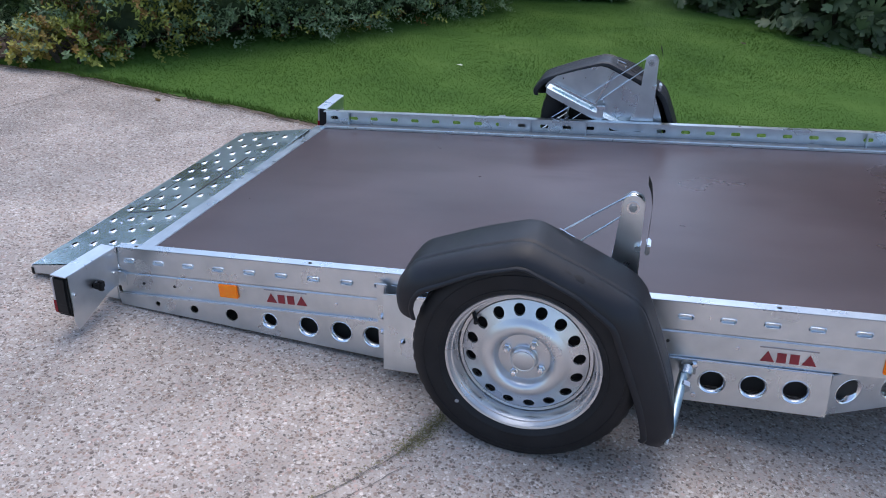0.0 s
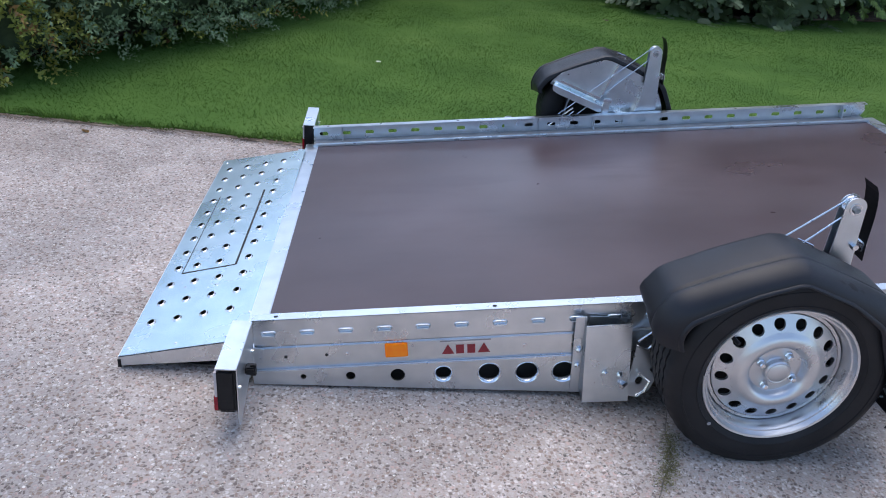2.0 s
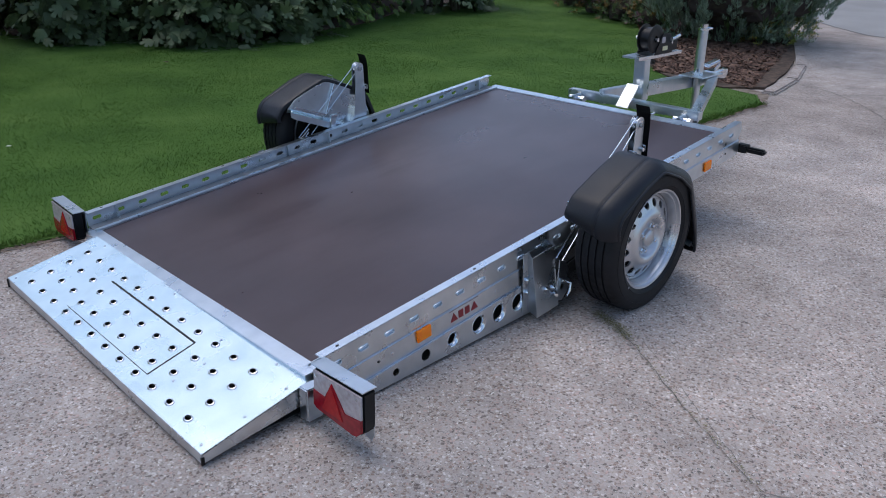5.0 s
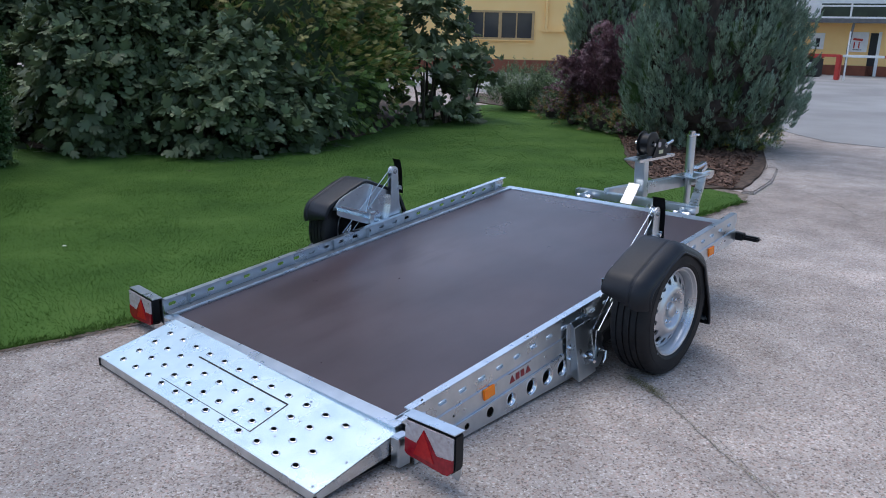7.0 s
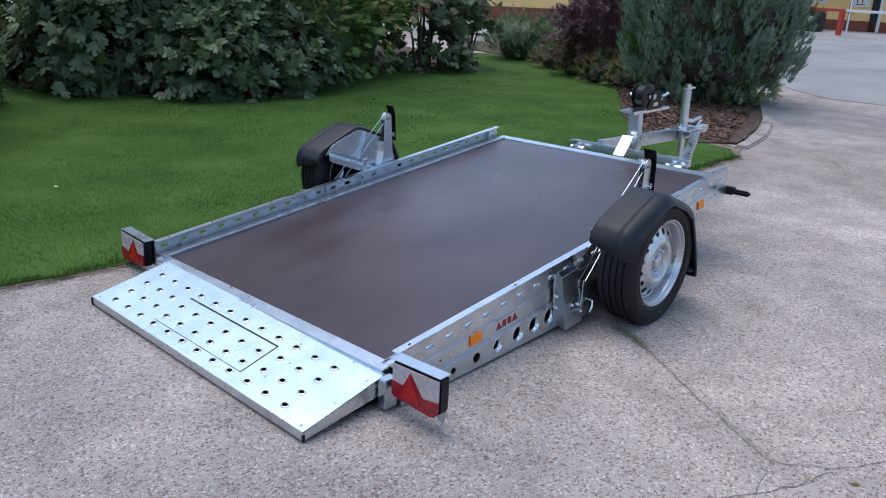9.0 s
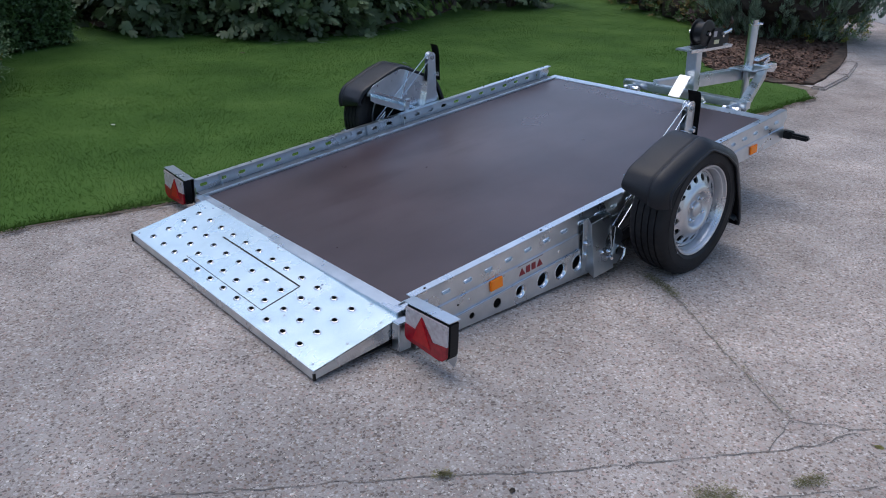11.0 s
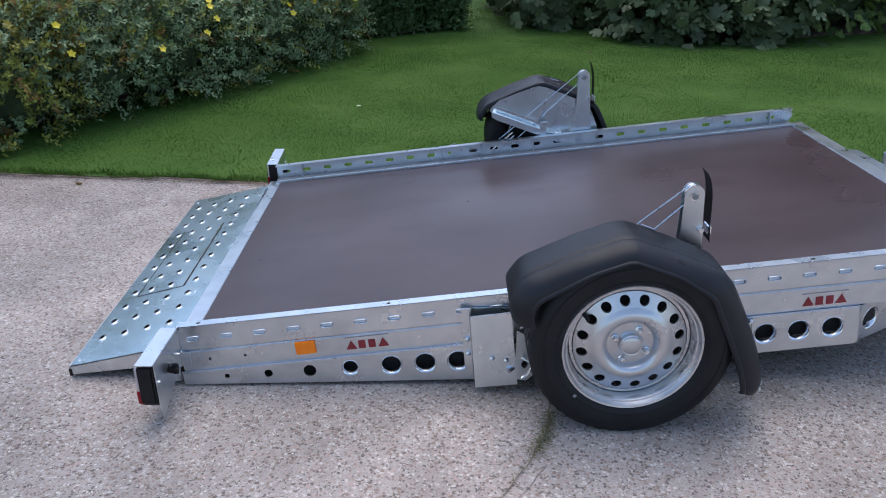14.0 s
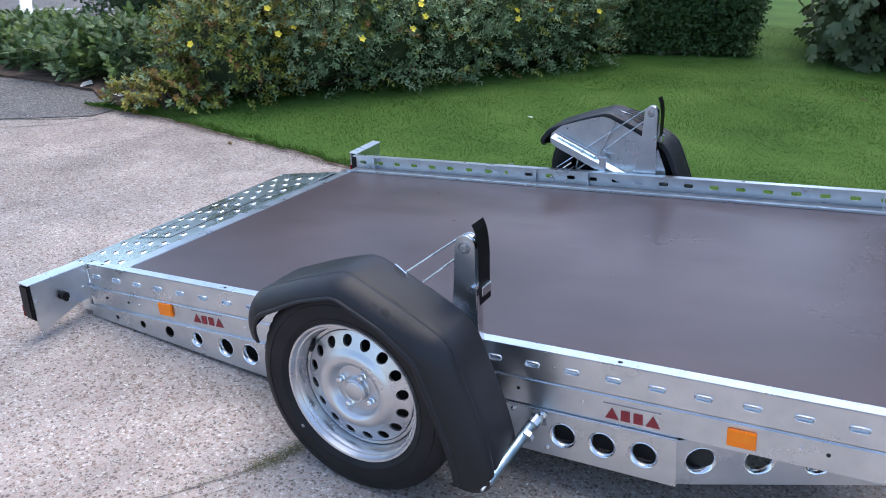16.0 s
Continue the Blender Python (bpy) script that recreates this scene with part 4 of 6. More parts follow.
def wheel_box(far):
    """The steel pocket ahead of each wheel that takes the swing arm."""
    to = (lambda y: 1.875 - y) if far else (lambda y: y)
    bm = plate([(0.048, 0.243), (0.172, 0.257), (0.195, 0.02), (0.066, 0.010)], [], 0.004, lambda p, q, n: (p, to(0.050 + 0.12 * q + n), q + 0.012))
    root = part("arm_pocket", bm, zinc, TRAILER, "folded galvanised steel pocket beside the wheel")
    # folded sides between the face and the flange
    for top, low, t2, l2 in (((0.049, 0.079, 0.254), (0.067, 0.051, 0.022), (0.043, 0.099, 0.283), (0.061, 0.099, 0.044)), ((0.171, 0.081, 0.268), (0.194, 0.052, 0.032), (0.173, 0.126, 0.288), (0.194, 0.126, 0.042))):
        bm = bmesh.new()
        bm.faces.new([bm.verts.new((p[0], to(p[1]), p[2])) for p in (top, low, l2, t2)])
        bmesh.ops.solidify(bm, geom=bm.faces[:], thickness=0.003)
        part("pocket_side", bm, zinc, root)
    part("pocket_flange", plate([(0.020, 0.272), (0.050, 0.275), (0.068, 0.035), (0.038, 0.03)], [], 0.004, lambda p, q, n: (p, to(0.096 + n), q)), zinc, root)
    if not far:
        part("pocket_inside", box(0.06, 0.17, *sorted((to(0.108), to(0.112))), 0.05, 0.27), zinc, root)
    for x, z in ((0.116, 0.122), (0.160, 0.114), (0.045, 0.12), (0.042, 0.17)):
        part("pocket_bolt", lathe([(0.009, 0), (0.0085, -0.006), (0.005, -0.009), (0, -0.012)], 6), bright, root,
             m=Matrix.Translation((x, to(0.063 if x > 0.1 else 0.096), z)) @ (Matrix.Rotation(math.pi, 4, "Z") if far else Matrix.Identity(4)))
    part("swing_arm", bar((0.17, to(0.10), 0.12), (0.50, to(0.06), 0.25), 0.05, 0.06, 0.006), dark_hole, root, "dark steel swing arm")
    part("latch", plate([(0.188, 0.215), (0.225, 0.200), (0.245, 0.165), (0.238, 0.135), (0.262, 0.115), (0.250, 0.070), (0.222, 0.042), (0.186, 0.048)], [oval(0.215, 0.10, 0.010, 0.014, 10)], 0.005, lambda p, q, n: (p, to(0.058 + n), q)), zinc, root)
    part("latch_hook", rod([(0.205, to(0.05), 0.13), (0.235, to(0.035), 0.115), (0.225, to(0.03), 0.085), (0.205, to(0.03), 0.07)], 0.005, 8), bright, root)
    part("latch_pin", rod([(0.165, to(0.045), 0.085), (0.20, to(0.08), 0.088)], 0.007, 8), bright, root)
    part("spring_rod", rod([(0.20, to(0.085), 0.21), (0.33, to(0.09), 0.33)], 0.004, 8), bright, root)
    part("spring_rod", rod([(0.215, to(0.075), 0.185), (0.34, to(0.075), 0.31)], 0.004, 8), bright, root)
    # locking pin behind the wheel
    pin = part("locking_pin", rod([(0.885, to(0.117), 0.205), (0.856, to(-0.115), 0.145)], 0.0130, 14), passivated, TRAILER, "blueish zinc locking pin", True)
    part("pin_tip", rod([(0.856, to(-0.115), 0.145), (0.852, to(-0.142), 0.137)], 0.0045, 10), zinc, pin)
    part("pin_collar", rod([(0.889, to(0.10), 0.206), (0.884, to(0.075), 0.198)], 0.016, 14), zinc, pin)
    part("pin_plate", plate([(0.870, 0.226), (0.908, 0.231), (0.912, 0.190), (0.872, 0.184)], [], 0.004, lambda p, q, n: (p, to(0.100 + n), q)), dull_zinc, pin)
    part("pin_bolt", lathe([(0.0105, 0), (0.0100, -0.007), (0.006, -0.009), (0, -0.009)], 6), bright, pin, m=Matrix.Translation((0.902, to(0.098), 0.222)) @ (Matrix.Rotation(math.pi, 4, "Z") if far else Matrix.Identity(4)))
    part("pin_nut", rod([(0.886, to(0.050), 0.188), (0.8845, to(0.036), 0.1845)], 0.0165, 6), zinc, pin)
    part("pin_nut", rod([(0.858, to(-0.10), 0.149), (0.856, to(-0.118), 0.144)], 0.0115, 6), zinc, pin)
    for u, w in ((1.745, -0.105), (1.75, -0.20), (1.66, -0.105)):
        bm = lathe([(0.007, 0), (0.0065, -0.005), (0, -0.006)], 8)
        bm.transform(Matrix.Translation((u, W + 0.010 if far else -0.010, w)) @ Matrix.Rotation(math.pi if far else 0.0, 4, "Z"))
        bedp("beam_bolt", bm, bright)


wheel_box(False)
wheel_box(True)

# rivets and small holes along the frame channel
for u, mat in ((0.082, dark_hole), (0.193, dark_hole), (0.249, bright), (0.736, bright), (1.846, bright), (2.335, bright), (2.39, dark_hole), (1.673, dark_hole)):
    for v, s in ((-0.0045, 1), (W + 0.0045, -1)):
        m = Matrix.Translation((u, v, -0.046)) @ (Matrix.Identity(4) if s > 0 else Matrix.Rotation(math.pi, 4, "Z"))
        bm = lathe([(0.0048, 0), (0.0042, -0.0022), (0, -0.003)], 10)
        bm.transform(m)
        bedp("rivet", bm, mat)

# black handle at the front end of the rail
hd = part("handle", box(1.68, 1.715, -0.018, 0.075, 0.335, 0.362, 0.008), black, TRAILER, "black plastic end handle")
part("handle_root", box(1.675, 1.72, 0.07, 0.125, 0.33, 0.37, 0.004), black, hd)


# ---------------------------------------------------------------- drawbar, winch, jack
def drawbar():
    C = 0.942
    root = part("drawbar", bar((2.0, 0.49, 0.385), (2.0, 1.36, 0.372), 0.055, 0.05, 0.004), zinc, TRAILER, "galvanised steel A-frame drawbar")
    part("cross_member", bar((1.80, 0.60, 0.352), (1.80, 1.36, 0.335), 0.05, 0.06, 0.004), zinc, root)
    part("frame_bar", bar((2.00, 0.525, 0.375), (2.96, C - 0.035, 0.405), 0.05, 0.07, 0.004), zinc, root)
    part("frame_bar", bar((2.00, 1.135, 0.380), (2.96, C + 0.02, 0.405), 0.045, 0.085, 0.004), zinc, root)
    for y in (0.56, 1.26):
        pv = part("pivot_lug", box(1.885, 1.975, y - 0.012, y + 0.012, 0.315, 0.385, 0.006), zinc, root)
        part("pivot_pin", rod([(1.925, y - 0.045, 0.360), (1.925, y + 0.045, 0.360)], 0.017, 12), bright, pv)
        part("pivot_nut", rod([(1.925, y - 0.058, 0.360), (1.925, y - 0.040, 0.360)], 0.021, 6), zinc, pv)
    part("chain", rod([(1.93, 0.80, 0.365), (1.96, 0.76, 0.350), (2.0, 0.74, 0.375), (2.03, 0.80, 0.40)], 0.006, 8), bright, root, "short bright safety chain")
    part("jack_plate", box(2.70, 2.98, C - 0.085, C + 0.085, 0.440, 0.448, 0.003), zinc, root)
    # coupling
    cp = part("coupling", bar((2.93, C, 0.43), (3.10, C, 0.435), 0.075, 0.05, 0.012), bright, root, "bright zinc ball coupling")
    part("coupling_head", lathe([(0, -0.034), (0.034, -0.030), (0.046, 0.0), (0.042, 0.034), (0, 0.040)], 20), bright, cp, "", True, Matrix.Translation((3.12, C, 0.42)) @ Matrix.Rotation(radians(90), 4, "X"))
    part("coupling_lever", bar((2.90, C, 0.492), (3.05, C, 0.512), 0.05, 0.024, 0.008), bright, cp)
    part("lever_side", bar((2.99, C - 0.02, 0.455), (3.05, C - 0.02, 0.49), 0.008, 0.03, 0.002), bright, cp)
    # jack post
    jk = part("jack_post", rod([(2.80, C, 0.44), (2.785, C, 0.73)], 0.030, 20), zinc, root, "upright round galvanised jack post", True)
    part("jack_cap", rod([(2.785, C, 0.73), (2.784, C, 0.742)], 0.034, 20), bright, jk)
    part("jack_head", rod([(2.784, C, 0.742), (2.783, C, 0.766)], 0.024, 16), bright, jk)
    part("jack_lever", rod([(2.784, C, 0.745), (2.83, C - 0.035, 0.74)], 0.007, 8), bright, jk)
    part("jack_foot", rod([(2.80, C, 0.44), (2.815, C, 0.12)], 0.024, 16), zinc, jk)
    part("jack_shoe", rod([(2.815, C, 0.12), (2.815, C, 0.108)], 0.05, 16), zinc, jk)
    # winch stand
    st = part("winch_stand", bar((2.115, C, 0.38), (2.09, C, 0.635), 0.07, 0.065, 0.004, (1, 0, 0)), zinc, root, "galvanised square winch post with brace")
    part("brace", bar((2.025, C, 0.480), (1.925, C, 0.362), 0.08, 0.010, 0.002, (0, 0, 1)), bright, st, "bright flat brace")
    part("platform", box(1.955, 2.42, C - 0.055, C + 0.055, 0.636, 0.648, 0.003), zinc, st)
    part("platform_lip", box(1.955, 2.43, C - 0.058, C - 0.054, 0.628, 0.648, 0.0015), bright, st)
    wn_ = part("winch", lathe([(0.018, -0.040), (0.050, -0.038), (0.072, -0.040), (0.079, -0.037), (0.079, -0.033), (0.064, -0.031), (0.062, 0.031), (0.079, 0.033), (0.079, 0.037), (0.066, 0.040), (0.018, 0.040)], 36),
               black, st, "black hand winch with gear wheel", True, Matrix.Translation((2.105, C - 0.022, 0.738)))
    part("winch_frame", plate([(2.10, 0.648), (2.29, 0.648), (2.30, 0.70), (2.25, 0.76), (2.17, 0.765)], [], 0.004, lambda p, q, n: (p, C - 0.068 + n, q)), black, wn_)
    part("winch_frame", plate([(2.10, 0.648), (2.29, 0.648), (2.30, 0.70), (2.25, 0.76), (2.17, 0.765)], [], 0.004, lambda p, q, n: (p, C + 0.046 + n, q)), black, wn_)
    part("winch_shaft", rod([(2.255, C - 0.085, 0.712), (2.255, C + 0.06, 0.712)], 0.008, 10), bright, wn_)
    part("drum_axle", rod([(2.10, C - 0.08, 0.736), (2.10, C + 0.06, 0.736)], 0.011, 10), bright, wn_)
    part("warning_label", box(2.18, 2.235, C - 0.0695, C - 0.068, 0.668, 0.692), yellow_print, wn_)
    part("warning_label", box(2.165, 2.2, C - 0.0695, C - 0.068, 0.712, 0.745), clear_lens, wn_)
    part("crank", rod([(2.25, C - 0.08, 0.728), (2.37, C - 0.06, 0.738)], 0.011, 10), bright, wn_)
    part("brake_box", box(2.26, 2.37, C - 0.06, C + 0.045, 0.655, 0.722, 0.01), black, wn_)
    part("winch_strap", bar((2.13, C, 0.64), (2.2, C, 0.585), 0.05, 0.02, 0.004), black, wn_)


drawbar()


# ---------------------------------------------------------------- plants
def leaf_mesh(name, tmpl, faces, pos, along, normal, size, mat, parent, floor=0.012):
    """Many leaves in one mesh: the template's x goes across, y along, z up from the leaf."""
    along = along / np.linalg.norm(along, axis=1)[:, None]
    side = np.cross(along, normal)
    side /= np.linalg.norm(side, axis=1)[:, None] + 1e-9
    up = np.cross(side, along)
    t = np.array(tmpl, float)
    v = pos[:, None, :] + size[:, None, None] * (t[None, :, 0, None] * side[:, None, :] + t[None, :, 1, None] * along[:, None, :] + t[None, :, 2, None] * up[:, None, :])
    n, k = len(pos), len(t)
    v[..., 2] = np.maximum(v[..., 2], floor)
    loops = np.concatenate([np.array(f) for f in faces])
    lens = np.array([len(f) for f in faces])
    all_loops = (np.arange(n)[:, None] * k + loops[None]).ravel()
    all_lens = np.tile(lens, n)
    starts = np.concatenate([[0], np.cumsum(all_lens)[:-1]])
    me = bpy.data.meshes.new(name)
    me.vertices.add(n * k)
    me.vertices.foreach_set("co", v.ravel())
    me.loops.add(len(all_loops))
    me.loops.foreach_set("vertex_index", all_loops.astype(np.int32))
    me.polygons.add(len(all_lens))
    me.polygons.foreach_set("loop_start", starts.astype(np.int32))
    me.polygons.foreach_set("loop_total", all_lens.astype(np.int32))
    me.update(calc_edges=True)
    me.materials.append(mat)
    ob = new(name, me)
    if parent:
        ob.parent = parent
    return ob


SMALL = ([(0, 0, 0), (0.23, 0.52, 0.05), (0, 1, -0.05), (-0.23, 0.52, 0.05)], [(0, 1, 2, 3)])
TINY = ([(0, 0, 0), (0.33, 0.5, 0.06), (0, 1, -0.06), (-0.33, 0.5, 0.06)], [(0, 1, 2, 3)])
OVAL = ([(0, 0, 0), (0.30, 0.3, 0.05), (0.26, 0.7, 0.03), (0, 1, -0.08), (-0.26, 0.7, 0.03), (-0.30, 0.3, 0.05)], [(0, 1, 2, 3), (0, 3, 4, 5)])
def fig_template():
    """A broad leaf with five rounded lobes round a palm, drooping at the tips."""
    palm = (0.0, 0.36, 0.03)
    v, f = [palm, (0.0, 0.0, 0.0)], []
    for k, reach in ((-2, 0.40), (-1, 0.50), (0, 0.62), (1, 0.50), (2, 0.40)):
        a = radians(48 * k)
        for da, r in ((-15, 0.92), (0, 1.0), (15, 0.92)):
            t = a + radians(da)
            v.append((reach * r * math.sin(t), 0.36 + reach * r * math.cos(t), -0.10 * r * reach / 0.5))
        if k < 2:
            t = a + radians(24)
            v.append((0.275 * math.sin(t), 0.36 + 0.275 * math.cos(t), 0.005))
    rim = [1, *range(2, len(v))]
    for a, b in zip(rim, rim[1:] + rim[:1]):
        f.append((0, b, a))
    return v, f


FIG = fig_template()


def fan_template(wide, pairs=5):
    """A flat feathery spray: a row of narrow side twigs on both sides of an axis."""
    v, f = [], []

    def twig(x, y, ang, ln, w, z):
        e, g = Vector((math.sin(ang), math.cos(ang))), Vector((math.cos(ang), -math.sin(ang)))
        k = len(v)
        for a, b, h in ((0.0, 0.0, 0.0), (0.45, w, 0.02), (1.0, 0.0, z), (0.55, -w, 0.02)):
            p = Vector((x, y)) + e * ln * a + g * b
            v.append((p.x, p.y, h))
        f.append((k, k + 1, k + 2, k + 3))

    for i in range(pairs):
        y = 0.12 + 0.75 / pairs * i
        for side in (-1, 1):
            twig(0, y, side * radians(48 - 25 / pairs * i) * wide, 0.46 - 0.275 / pairs * i, (0.062 - 0.10 * (1 - wide)) * (5 / pairs) ** 0.7, -0.05)
    twig(0, 0.0, 0.0, 1.0, 0.055, -0.04)
    return v, f


FAN, PLUMES, SPRAYS = fan_template(1.0), fan_template(0.70, 3), fan_template(1.0, 3)


def shoots(blobs, count, seed, depth=0.35, lump=0.22, freq=2.2, tall=1.0):
    """Points on lumpy ellipsoids, with the way out of them. Thicker towards the skin."""
    rng = np.random.default_rng(seed)
    area = np.array([b[3] * b[5] + b[4] * b[5] + b[3] * b[4] for b in blobs])
    which = rng.choice(len(blobs), count * 2, p=area / area.sum())
    b = np.array(blobs, float)[which]
    d = rng.normal(size=(count * 2, 3))
    d[:, 2] = np.abs(d[:, 2]) * rng.choice((1, 1, 1, -0.9), count * 2)
    d /= np.linalg.norm(d, axis=1)[:, None]
    lumps = np.array([noise.noise(Vector(p)) for p in (b[:, :3] + d * b[:, 3:]) * np.array([freq, freq, freq / tall])])
    r = (1 + lump * lumps) * (1 - depth * rng.random(count * 2) ** 2)
    pos = b[:, :3] + d * b[:, 3:] * r[:, None]
    out = d / b[:, 3:]
    out /= np.linalg.norm(out, axis=1)[:, None]
    keep = pos[:, 2] > 0.03
    for c in blobs:
        q = (pos - np.array(c[:3])) / np.array(c[3:])
        keep &= (q ** 2).sum(1) > 0.45
    pos, out = pos[keep][:count], out[keep][:count]
    return pos, out, rng


def stems(blobs, parent, seed, n=4, r=0.02):
    rng = random.Random(seed)
    for b in blobs:
        for _ in range(n):
            a = rng.uniform(0, math.tau)
            base = Vector((b[0] + 0.25 * b[3] * math.cos(a), b[1] + 0.25 * b[4] * math.sin(a), -0.02))
            tip = Vector((b[0] + 0.6 * b[3] * math.cos(a), b[1] + 0.6 * b[4] * math.sin(a), b[2] + b[5] * rng.uniform(0.1, 0.6)))
            mid = base.lerp(tip, 0.5) + Vector((rng.uniform(-0.06, 0.06), rng.uniform(-0.06, 0.06), 0.08))
            part("stem", rod([base, mid, tip], [r, r * 0.7, r * 0.25], 6), bark, parent)


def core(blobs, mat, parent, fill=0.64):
    """A solid dark body for the dense, twiggy inside of a clipped or conical plant, its shade put into the colour."""
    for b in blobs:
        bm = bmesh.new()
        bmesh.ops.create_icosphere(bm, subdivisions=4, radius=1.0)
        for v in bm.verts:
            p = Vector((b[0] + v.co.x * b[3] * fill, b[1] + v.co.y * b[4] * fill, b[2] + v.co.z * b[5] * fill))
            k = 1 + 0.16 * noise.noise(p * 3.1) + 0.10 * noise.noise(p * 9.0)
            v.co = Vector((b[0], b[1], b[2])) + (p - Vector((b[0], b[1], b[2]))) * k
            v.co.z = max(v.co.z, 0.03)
        part("shaded_inner_body", bm, mat, parent)


def leafy_shoots(pos, out, rng, leaves, length, size, droop=0.2, upward=0.5, spread=0.9):
    """Leaves in pairs along each shoot: places, ways, normals and sizes."""
    n = len(pos)
    d = out * 0.7 + np.array([0, 0, upward]) + rng.normal(scale=0.35, size=(n, 3))
    d /= np.linalg.norm(d, axis=1)[:, None]
    s = np.linspace(0.1, 1, leaves)
    p = pos[:, None, :] + d[:, None, :] * (s[None, :, None] * length * rng.uniform(0.6, 1.2, (n, 1, 1)))
    p[..., 2] -= droop * length * s[None] ** 2
    ang = np.arange(leaves)[None] * 2.4 + rng.uniform(0, 6.3, (n, 1))
    a = np.cross(d, rng.normal(size=(n, 3)))
    a /= np.linalg.norm(a, axis=1)[:, None]
    b = np.cross(d, a)
    side = a[:, None, :] * np.cos(ang)[..., None] + b[:, None, :] * np.sin(ang)[..., None]
    along = side * spread + d[:, None, :] * (0.35 + 0.6 * s[None, :, None])
    nor = d[:, None, :] * 0.8 + np.array([0, 0, 0.8]) - side * 0.3 + rng.normal(scale=0.2, size=(n, leaves, 3))
    sz = size * rng.uniform(0.65, 1.2, (n, leaves)) * (1.05 - 0.35 * s[None])
    return p.reshape(-1, 3), along.reshape(-1, 3), nor.reshape(-1, 3), sz.ravel()


def shrub(name, label, category, blobs, count, leaves, length, size, tmpl, mats, seed, upward=0.5, droop=0.2, group="", lump=0.22, stem_r=0.015, freq=2.2, inner=None, spread=0.9):
    root = empty(name, label, category, group=group)
    pos, out, rng = shoots(blobs, count, seed, lump=lump, freq=freq)
    split = rng.random(len(pos))
    last = 0.0
    for mat, share, where in mats:
        sel = (split >= last) & (split < last + share)
        last += share
        if where is not None:
            sel &= where(pos)
        if sel.sum() == 0:
            continue
        p, a, nn, sz = leafy_shoots(pos[sel], out[sel], rng, leaves, length, size, droop, upward, spread)
        leaf_mesh("foliage", *tmpl, p, a, nn, sz, mat, root)
    stems(blobs, root, seed, 4, stem_r)
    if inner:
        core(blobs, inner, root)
    return root


def conifer(name, label, blobs, count, size, mats, seed, rise, reach, flat, lump=0.2, freq=3.0, group="", stem_r=0.06, fill=0.8, depth=0.25, tmpl=FAN, tall=1.0, plume=0, inner=inner_mat):
    """A dense evergreen of fan sprays: rise and reach turn the sprays up and out, flat lays them down."""
    root = empty(name, label, "tree", group=group)
    pos, out, rng = shoots(blobs, count, seed, depth, lump, freq, tall)
    split = rng.random(len(pos))
    last = 0.0
    for mat, share, where in mats:
        sel = (split >= last) & (split < last + share)
        last += share
        if where is not None:
            sel &= where(pos)
        p, o = pos[sel], out[sel]
        if plume:
            # upright feathers: narrow sprays packed round an axis, closing towards its tip
            m = len(p)
            axis = o * reach + np.array([0, 0, rise]) + rng.normal(scale=0.14, size=(m, 3))
            axis /= np.linalg.norm(axis, axis=1)[:, None]
            t = rng.random((m, plume, 1))
            off = rng.normal(size=(m, plume, 3))
            off -= axis[:, None] * (off * axis[:, None]).sum(2, keepdims=True)
            off /= np.linalg.norm(off, axis=2)[..., None] + 1e-6
            wide = (0.36 * (1.0 - 0.85 * t)) * rng.uniform(0.4, 1.0, (m, plume, 1))
            grow = size * rng.uniform(0.75, 1.3, (m, 1, 1))
            q = p[:, None] + grow * (axis[:, None] * (t * 2.3 - 1.5) + off * wide)
            along = (axis[:, None] + off * (0.50 - 0.40 * t) + rng.normal(scale=0.10, size=off.shape)).reshape(-1, 3)
            nor = (off + 0.5 * o[:, None] + rng.normal(scale=0.3, size=off.shape)).reshape(-1, 3)
            sz = (grow * rng.uniform(0.7, 1.15, (m, plume, 1)) * (1.05 - 0.4 * t)).ravel()
            leaf_mesh("foliage", *tmpl, q.reshape(-1, 3), along, nor, sz, mat, root)
            continue
        n = len(p)
        along = o * reach + np.array([0, 0, rise]) + rng.normal(scale=0.22, size=(n, 3))
        tang = np.cross(o, np.array([0, 0, 1.0]))
        turn = rng.normal(scale=0.8, size=(n, 1))
        nor = o * np.cos(turn) + tang * np.sin(turn) + np.array([0, 0, flat])
        leaf_mesh("foliage", *tmpl, p, along, nor, size * rng.uniform(0.6, 1.25, n), mat, root)
    stems(blobs[:1], root, seed, 3, stem_r)
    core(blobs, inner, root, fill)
    return root


# flowering shrubs along the lawn
bm = bmesh.new()
for k in range(5):
    t = k * math.tau / 5
    e, f = Vector((math.cos(t), math.sin(t), 0)), Vector((-math.sin(t), math.cos(t), 0))
    bm.faces.new([bm.verts.new(q) for q in (Vector(), e * 0.014 + f * 0.013 + Vector((0, 0, 0.004)), e * 0.029 + Vector((0, 0, 0.007)), e * 0.014 - f * 0.013 + Vector((0, 0, 0.004)))])
flower_mesh = bpy.data.meshes.new("flower")
bm.to_mesh(flower_mesh)
bm.free()
flower_mesh.materials.append(petal)
rs = random.Random(5)
line = [(-2.80, 3.0), (-2.55, 3.45), (-2.22, 4.0), (-1.92, 4.55), (-1.62, 5.1), (-1.35, 5.6)]
